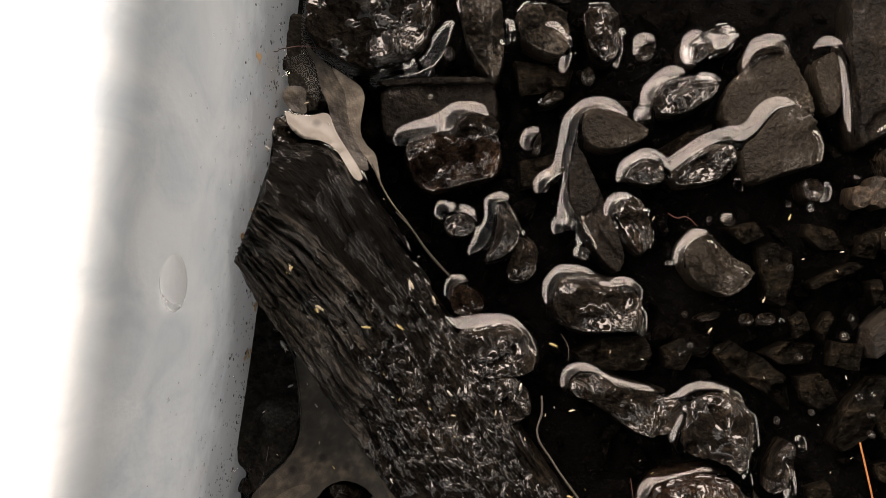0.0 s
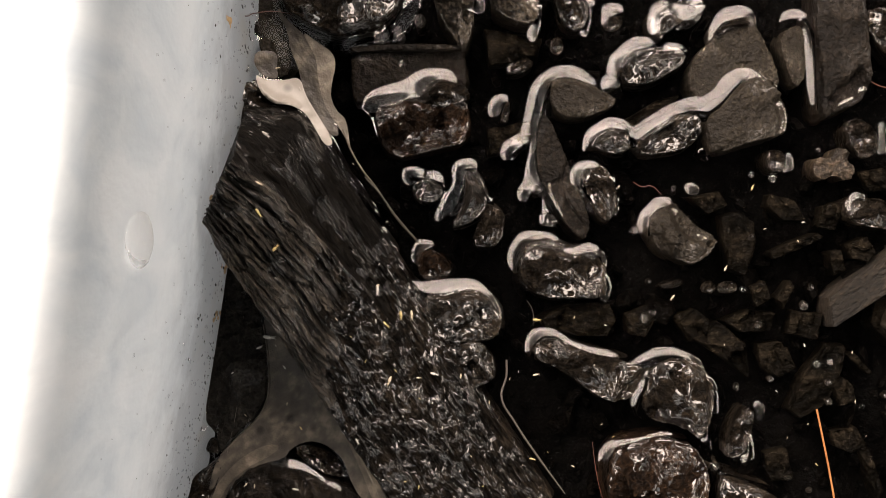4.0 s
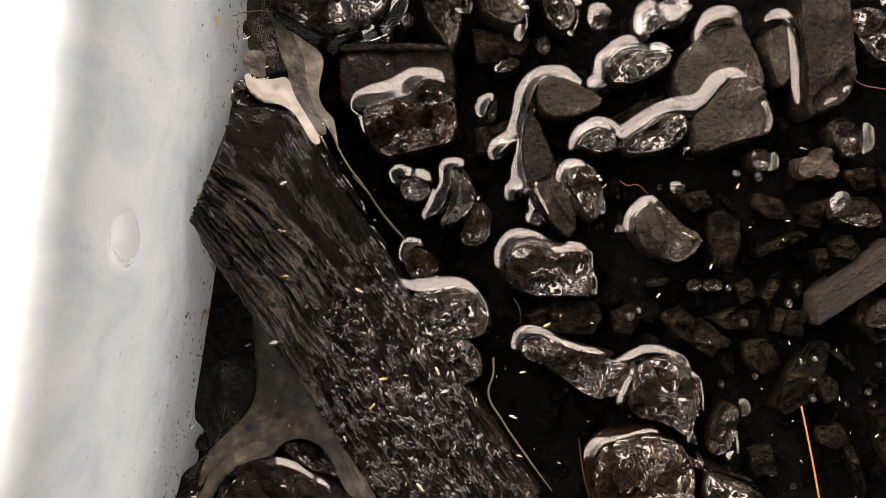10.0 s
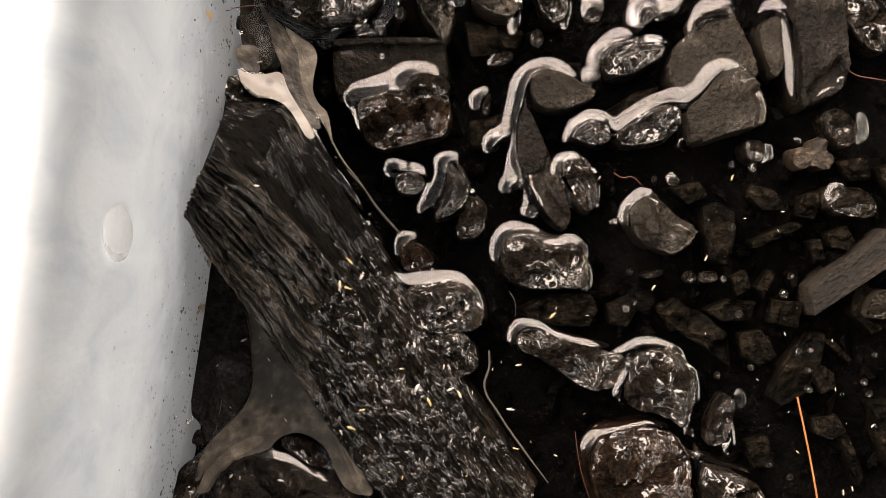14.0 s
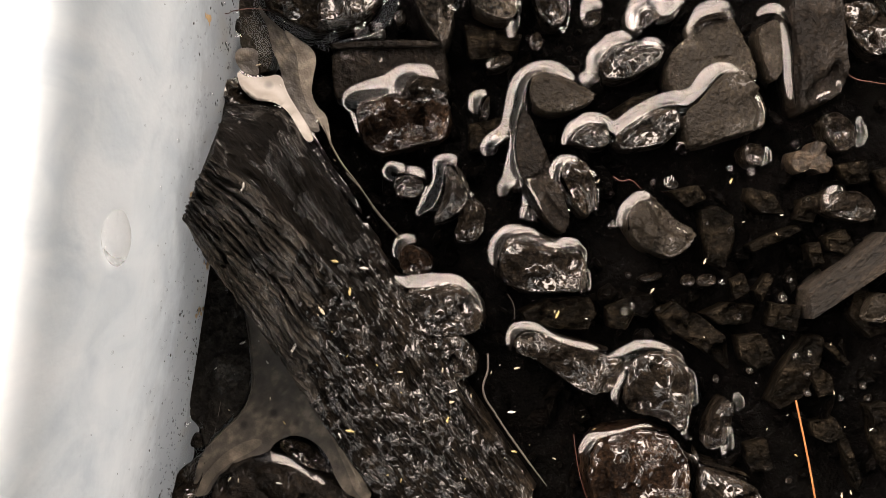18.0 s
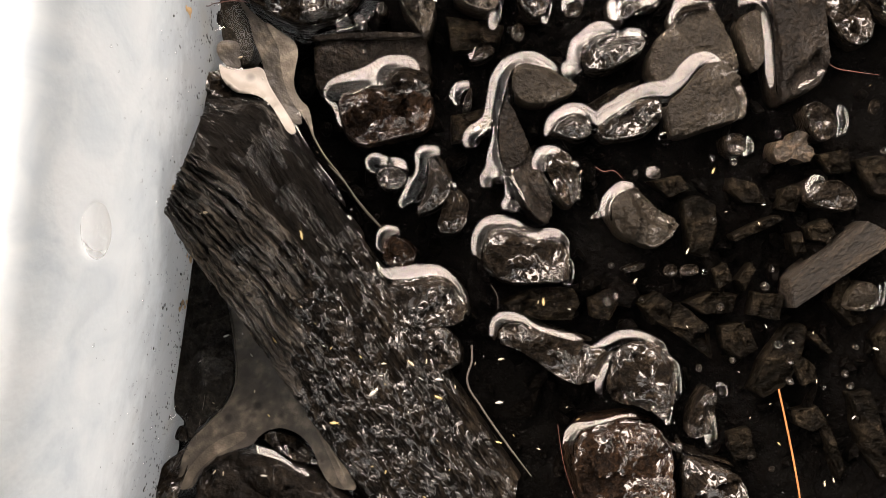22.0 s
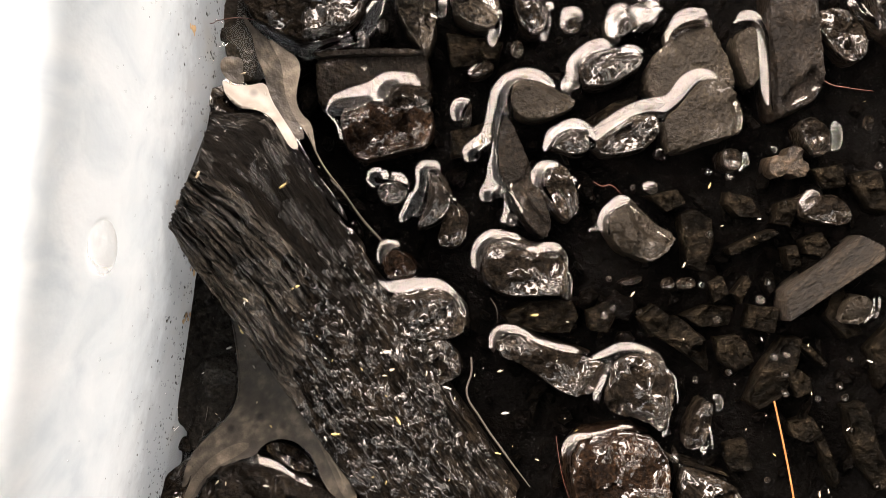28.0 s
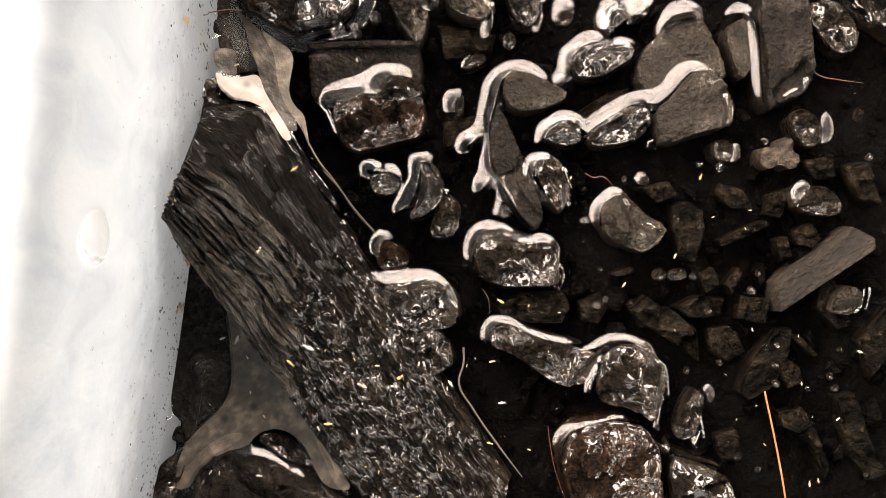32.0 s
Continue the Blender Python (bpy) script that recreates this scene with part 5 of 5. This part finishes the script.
crawler_a = springtail(cream_springtail, -24.42, -2.9, 15.69, 318, 1.15)
crawler_b = springtail(yellow_springtail, -18.96, -5.49, 12.13, 130, 1)
crawler_c = springtail(yellow_springtail, -14.94, -5.54, 8.87, 183, 1)
crawler_d = springtail(cream_springtail, -13.52, -0.18, 4.46, 353, 1.15)
crawler_e = springtail(yellow_springtail, -33.44, 9.36, 12.42, 333, 1)
crawler_f = springtail(cream_springtail, -10.6, -2.18, 2.18, 271, 1)
crawler_g = springtail(white_springtail, -31.25, -8.32, 0.6, 14, 1.35)
crawler_h = springtail(yellow_springtail, -27.44, 1.73, 19.25, 238, 1)
crawler_i = springtail(white_springtail, -8.56, -14.38, 5.2, 127, 0.9)
crawler_j = springtail(yellow_springtail, 5.44, -8.28, 0.86, 332, 0.9)
crawler_k = springtail(white_springtail, 1.07, -13.88, 1.34, 26, 0.9)
crawler_l = springtail(white_springtail, -32.58, 18, 7.4, 80, 1)
crawler_m = springtail(yellow_springtail, -24.69, -3.16, 15.73, 57, 1)
crawler_n = springtail(cream_springtail, -27.43, 1.69, 19.3, 190, 1)
crawler_o = springtail(white_springtail, -13.75, -0.21, 4.67, 240, 1)
springtail(cream_springtail, -28.12, 24.85, 0.51, 194, 0.55)
springtail(white_springtail, -25.08, 21.97, 0.54, 293, 0.3)
springtail(white_springtail, 45.19, -12.82, 0.05, 110, 0.45)
springtail(cream_springtail, 52.23, -20.51, 0.08, 93, 0.45)
springtail(cream_springtail, 45.75, -23.64, 0.05, 36, 0.3)
springtail(yellow_springtail, 46.95, -29.16, 0.06, 316, 0.45)
springtail(cream_springtail, 53.77, -25.24, 0.04, 67, 0.25)
springtail(white_springtail, 34.1, -12.81, 0.21, 107, 0.3)
springtail(cream_springtail, 51.75, -13.7, 0.07, 85, 0.36)
springtail(cream_springtail, 54.66, -34.38, 0.01, 101, 0.55)
springtail(cream_springtail, 53.38, -34.86, 0.01, 93, 0.7)
springtail(cream_springtail, 39.56, 3.28, 0.15, 196, 0.36)
springtail(white_springtail, 44.87, 4.25, 0.04, 184, 0.45)
springtail(cream_springtail, 13.24, -9.33, 0.82, 74, 0.36)
springtail(white_springtail, 17.66, -10.31, 0.48, 169, 0.36)
springtail(yellow_springtail, 9.85, -27.94, 0.19, 300, 0.25)
springtail(yellow_springtail, 7.67, -28.85, 0.49, 347, 0.7)
springtail(cream_springtail, 6.39, -29.7, 0.6, 33, 0.36)
springtail(cream_springtail, 13.37, -29.86, 0.22, 156, 0.45)
springtail(cream_springtail, 1.68, -21.14, 0.75, 94, 0.45)
springtail(white_springtail, 5.67, -16.86, 0.52, 90, 0.25)
springtail(cream_springtail, 7.98, -17.25, 0.62, 11, 0.7)
springtail(cream_springtail, 17.26, -23.97, 0.5, 206, 0.25)
springtail(yellow_springtail, 18.82, -25.59, 0.84, 214, 0.36)
springtail(white_springtail, -27.94, -13.65, 0.64, 296, 0.25)
springtail(white_springtail, -30.32, -14, 0.3, 23, 0.7)
springtail(cream_springtail, -32.11, -23.38, 0.16, 319, 0.3)
springtail(white_springtail, -26.68, -16.7, 0.52, 125, 0.45)
springtail(cream_springtail, -26.33, -21.69, 0.21, 262, 0.36)
springtail(yellow_springtail, -24.31, -25.11, 0.36, 128, 0.45)
springtail(white_springtail, -16.16, -25.83, 5.69, 301, 0.7)
springtail(cream_springtail, -17.43, 11.54, 1.11, 151, 0.25)
springtail(white_springtail, -10.97, 16.97, 2.43, 46, 0.3)
springtail(cream_springtail, -2.29, -17.3, 2.36, 262, 0.55)
springtail(cream_springtail, 4.47, -17.89, 0.52, 75, 0.36)
springtail(cream_springtail, -8.01, -17.25, 6.39, 359, 0.55)
springtail(white_springtail, 60.56, -15.94, 0.1, 159, 0.7)
springtail(cream_springtail, 48.83, -15.1, 0.46, 156, 0.3)
springtail(white_springtail, 41.3, -19.13, 0.22, 320, 0.3)
springtail(cream_springtail, 42.93, -25.55, 0.12, 247, 0.3)
springtail(white_springtail, 57.32, -25.54, 0.19, 41, 0.55)
springtail(yellow_springtail, 59.71, 20.89, 0.21, 207, 0.25)
springtail(cream_springtail, 44.15, 1.68, 0.03, 304, 0.36)
springtail(cream_springtail, 26.87, -6.32, 0.33, 233, 0.7)
springtail(white_springtail, 17.98, -35.72, 1.18, 74, 0.25)
springtail(white_springtail, 15.95, -15.79, 1.57, 252, 0.36)
springtail(cream_springtail, 34.04, -2.32, 0.47, 66, 0.7)
springtail(yellow_springtail, 37.72, 8.89, 0.13, 67, 0.7)
springtail(white_springtail, -13.48, -2.25, 5.41, 54, 0.3)
springtail(white_springtail, -12.69, 3.67, 0.7, 190, 0.3)
springtail(white_springtail, -33.91, -17.52, 0.34, 215, 0.36)
springtail(cream_springtail, -31.51, -32.54, 2.35, 232, 0.55)
springtail(cream_springtail, -30.33, -32.7, 2.35, 267, 0.45)
springtail(white_springtail, -24.79, -33.07, 2.45, 352, 0.7)
springtail(cream_springtail, 30.86, 28.06, 0.39, 245, 0.36)
springtail(cream_springtail, 19.19, 8.84, 1.04, 240, 0.45)
springtail(cream_springtail, 9.62, 8.82, 1.32, 57, 0.45)
springtail(yellow_springtail, 5.26, 15.21, 1.02, 91, 0.7)


young = random.Random(3)
for k in range(18):
    v, u = young.uniform(0.42, 0.95), young.uniform(0.1, 0.95)
    i, j = int(v / 1.1 * 329), 4 + int(u * 82)
    x, y, z = log_rows[i][j]
    springtail(young.choice((cream_springtail, white_springtail, yellow_springtail)), x, y, z, young.uniform(0, 360), young.uniform(0.25, 0.48))


def crawl(ob, rows):
    """Walk a springtail along plan points in mm, head first."""
    size = ob.scale.x
    keys, turn_now = [], None
    for k, (t, x, y, z) in enumerate(rows):
        a = rows[k] if k < len(rows) - 1 else rows[k - 1]
        b = rows[k + 1] if k < len(rows) - 1 else rows[k]
        wanted = math.degrees(math.atan2(b[2] - a[2], b[1] - a[1]))
        if turn_now is None:
            turn_now = wanted
        change = (wanted - turn_now + 180) % 360 - 180
        turn_now += max(-85, min(85, change))
        keys.append((t, pose(x * MM, y * MM, (z + 0.05) * MM, 0, 0, turn_now)))
    walk(ob, keys)


def motions():
    crawl(crawler_a, ((0, -24.42, -2.9, 15.69), (1, -18.82, -6.16, 12.03), (2, -15.61, -9.36, 8.16), (3, -11.97, -13.13, 7.61), (6, -11.7, -24.26, 6.55), (7, -12.29, -25.18, 6.38), (9, -8.13, -28.82, 6.26), (12, -4.22, -36.93, 4.05), (32, -4.22, -36.93, 4.05)))
    crawl(crawler_b, ((0, -18.96, -5.49, 12.13), (1, -16.5, -5.72, 10.43), (2, -15.27, -6.79, 9.68), (3, -13.55, -8.86, 8.94), (6, -11.06, -10.69, 5.93), (7, -10.2, -11.74, 5.97), (8, -11.06, -14.04, 7.68), (9, -11.84, -16.33, 7.29), (10, -11.07, -17.71, 7.25), (11, -8.5, -17.3, 6.62), (13, -5.48, -20.18, 5.58), (14, -4.29, -21.71, 5.06), (17, -2.42, -25.44, 4.25), (18, -1.67, -24.32, 3.16), (22, -0.83, -22.32, 2.13), (23, -0.56, -23.92, 3.12), (24, -1.28, -23.75, 2.59), (25, -2.24, -23.3, 3.17), (28, -6.04, -23.52, 6.15), (29, -6.78, -22.06, 5.89), (30, -6.4, -20.23, 6.04), (31, -5.94, -19.92, 5.33), (32, -5.08, -19.26, 3.94)))
    crawl(crawler_c, ((0, -14.94, -5.54, 8.87), (1, -13.57, -6.51, 6.67), (2, -13.11, -8.92, 8.29), (3, -10.7, -8.09, 5.11), (6, -10.38, -13.08, 6.87), (7, -10.48, -15.01, 7.82), (8, -10.93, -17.24, 6.31), (9, -11.44, -19.71, 7.51), (10, -12.25, -21.28, 6.78), (11, -13.62, -22.73, 6.03), (12, -14.07, -22.83, 7.44), (14, -14.66, -25.07, 7.22), (32, -14.66, -25.07, 7.22)))
    crawl(crawler_d, ((0, -13.52, -0.18, 4.46), (1, -13.9, 0.66, 4.58), (2, -14.88, -0.01, 6.05), (3, -13.71, -3.72, 6.04), (6, -14.27, -5.91, 7.28), (8, -14.52, -5.83, 8.19), (10, -14.48, -5.86, 8.04), (11, -13.74, -5.83, 6.61), (12, -14.24, -5.84, 7.27), (13, -14.96, -5.91, 9.44), (14, -15.91, -5.93, 10.17), (17, -15.78, -7.39, 9.99), (18, -18.02, -8.94, 10.61), (20, -18.4, -6.21, 11.66), (23, -19.29, -3.86, 11.42), (24, -22.55, -4.17, 13.69), (25, -24.09, -5.2, 14.06), (28, -25.57, -6.38, 14.5), (28.5, -25.02, -5.32, 14.38), (29, -24.5, -4.79, 13.98), (30, -23.89, -3.49, 15.15), (31, -23.44, -2.33, 15.37), (32, -22.91, -1.55, 14.97)))
    crawl(crawler_e, ((0, -33.44, 9.36, 12.42), (3, -28.55, 5.3, 21.15), (5.5, -25.59, 1.14, 17.7), (6, -24.84, 0.05, 16.27), (6.5, -23.12, -0.6, 15.58), (7, -22.47, -3.58, 13.93), (7.5, -20.62, -3.53, 12.83), (8, -19.72, -4.54, 12.35), (9, -18.56, -7.07, 10.99), (10, -17.5, -10.05, 9.62), (11, -15.16, -12.47, 9.18), (12, -13.1, -16.59, 8.6), (13, -13.43, -20.09, 7.65), (14, -13.19, -22.77, 6.5), (17, -16.49, -21.56, 7.89), (18, -18.56, -20.02, 6.89), (19, -19.99, -17.94, 8.11), (20, -20.54, -16.07, 9.01), (21, -21.09, -15.04, 9.04), (22, -22.1, -13.8, 9.58), (23, -23.33, -12.66, 10.83), (24, -24.97, -11.47, 11.66), (25, -25.82, -10.48, 12.67), (28, -26.38, -10.67, 12.22), (29, -24.79, -10.02, 11.4), (30, -23.35, -13.12, 10.4), (31, -21.99, -14.37, 9.69), (32, -19.55, -16.5, 9.05)))
    crawl(crawler_f, ((0, -10.6, -2.18, 2.18), (3, -8.86, -7.62, 3.57), (6, -9.64, -10.71, 5.24), (8, -7.1, -13.22, 4.37), (9, -5.18, -15.74, 3.6), (10, -3.79, -16.87, 2.87), (11, -2.51, -19.58, 2.8), (12, -1.77, -21.02, 2.7), (13, -0.43, -21.7, 2.13), (14, -0.11, -21.21, 1.97), (17, -0.97, -19.57, 2.16), (18, -1.07, -21.82, 2.14), (19, -1.87, -22.05, 3.48), (20, -2.63, -19.24, 2.86), (21, -4.06, -19.05, 3.35), (23, -4.51, -16.37, 3.46), (25, -6, -16.42, 3.78), (28, -7.14, -16.63, 5.15), (29, -8.63, -17.15, 6.65), (30, -8.81, -18.41, 6.59), (31, -9.38, -20.1, 6.59), (32, -9.76, -19.92, 7.23)))
    crawl(crawler_g, ((0, -31.25, -8.32, 0.6), (6, -28.39, -13.2, 0.6), (10, -24.82, -12.63, 11.07), (11, -19.84, -11.36, 10.19), (12, -14.43, -14.02, 9.19), (13, -9.94, -16.91, 6.77), (14, -5.94, -19.95, 5.39), (17, -16.24, -17.53, 8.05), (18, -21.61, -13.62, 9.89), (19, -20.15, -15.41, 9.64), (20, -14.25, -19.97, 8.06), (22, -9.39, -21.07, 6.93), (25, -4.69, -16.88, 3.65), (28, -7.86, -14.21, 4.68), (29, -9.89, -14.49, 7.07), (30, -12.51, -15.11, 8.03), (31, -15.97, -14.93, 8.53), (32, -16.92, -14.48, 9.48)))
    crawl(crawler_h, ((0, -27.44, 1.73, 19.25), (1, -29.52, -0.28, 19.25), (2, -29.82, 2.04, 21.26), (3, -29.25, -0.5, 18.99), (6, -26.77, -3.24, 16.41), (10, -23.35, -3.97, 14.39), (11, -16.82, -4.24, 10.27), (13, -14.78, -3.25, 7.01), (18, -16.59, -2.43, 8.65), (25, -19.43, -1.78, 11.9), (28, -19.25, -4.97, 12.19), (30, -22.81, -6.49, 12.64), (31, -20.36, -4.74, 12.03), (31.5, -17.22, -4.64, 11), (32, -18.89, -4.81, 10.8)))
    crawl(crawler_i, ((0, -8.56, -14.38, 5.2), (14, -1.44, -20.43, 2.66), (28, 0.53, -19.5, 1.11), (29.5, 1.18, -19.74, 0.63), (31, 1.84, -19.98, 0.61), (32, 2.07, -20.3, 0.57)))
    crawl(crawler_j, ((0, 5.44, -8.28, 0.86), (10, 11.22, -10.66, 0.95), (24, 14.01, -9.27, 0.79), (29, 12.06, -9.34, 0.86), (30, 10.61, -9.61, 0.86), (31, 9.73, -8.94, 0.88), (32, 9.33, -8.72, 0.89)))
    crawl(crawler_k, ((0, 1.07, -13.88, 1.34), (2, 0.26, -16.45, 2.95), (3, 0.54, -14.33, 1.95), (6, 1.51, -20.9, 0.75), (7, 7.73, -22.08, 0.17), (9, 6.72, -23.46, 0.21), (32, 9.38, -23.18, 0.13)))
    crawl(crawler_l, ((0, -32.58, 18, 7.4), (5.5, -24.88, 13.03, 12.03), (6, -24, 12.08, 11.4), (6.5, -23.95, 10.2, 12.16), (7, -22.83, 10.03, 10.95), (7.5, -23.04, 9.13, 11.68), (8, -23.06, 9.36, 11.66), (12, -24.73, 6.37, 16.28), (18, -26.71, 6.8, 20.01), (25, -27.62, 3.39, 19.99), (28, -25.49, -6.5, 14.39), (32, -28.13, -14.03, 0.55)))
    crawl(crawler_m, ((0, -24.69, -3.16, 15.73), (3, -26.05, -0.58, 17.56), (6, -24.46, -0.12, 16.9), (9, -24.67, 3.11, 17.23), (13, -16, -5.88, 10.2), (17, -14.42, -6.63, 8.86), (21, -16.93, -3.25, 9.82), (25, -21.99, 8.06, 10.86), (28, -21.41, 8.37, 9.65), (32, -19.45, 9.72, 5.53)))
    crawl(crawler_n, ((0, -27.43, 1.69, 19.3), (3, -27.36, 7.61, 20.81), (6, -27.12, 6.65, 20.3), (8, -27.09, 5.28, 19.11), (14, -28.73, 6.32, 21.07), (20, -29.02, 1.52, 20.04), (28, -29.66, 8.95, 23.89), (32, -31.7, 4.77, 23.1)))
    crawl(crawler_o, ((0, -13.75, -0.21, 4.67), (3, -13.42, -4.19, 6.13), (6, -13.72, -9.54, 8.66), (9, -11.97, -15.64, 6.95), (12, -12.54, -8.09, 6.67), (14, -13.37, -4.92, 6.27), (19, -12.61, -3.35, 5.13), (24, -7.27, -6.97, 1.63), (28, -7.27, -22.74, 5.65), (30, -6.08, -23.41, 6.29), (32, -5.1, -25.41, 4.86)))


motions()
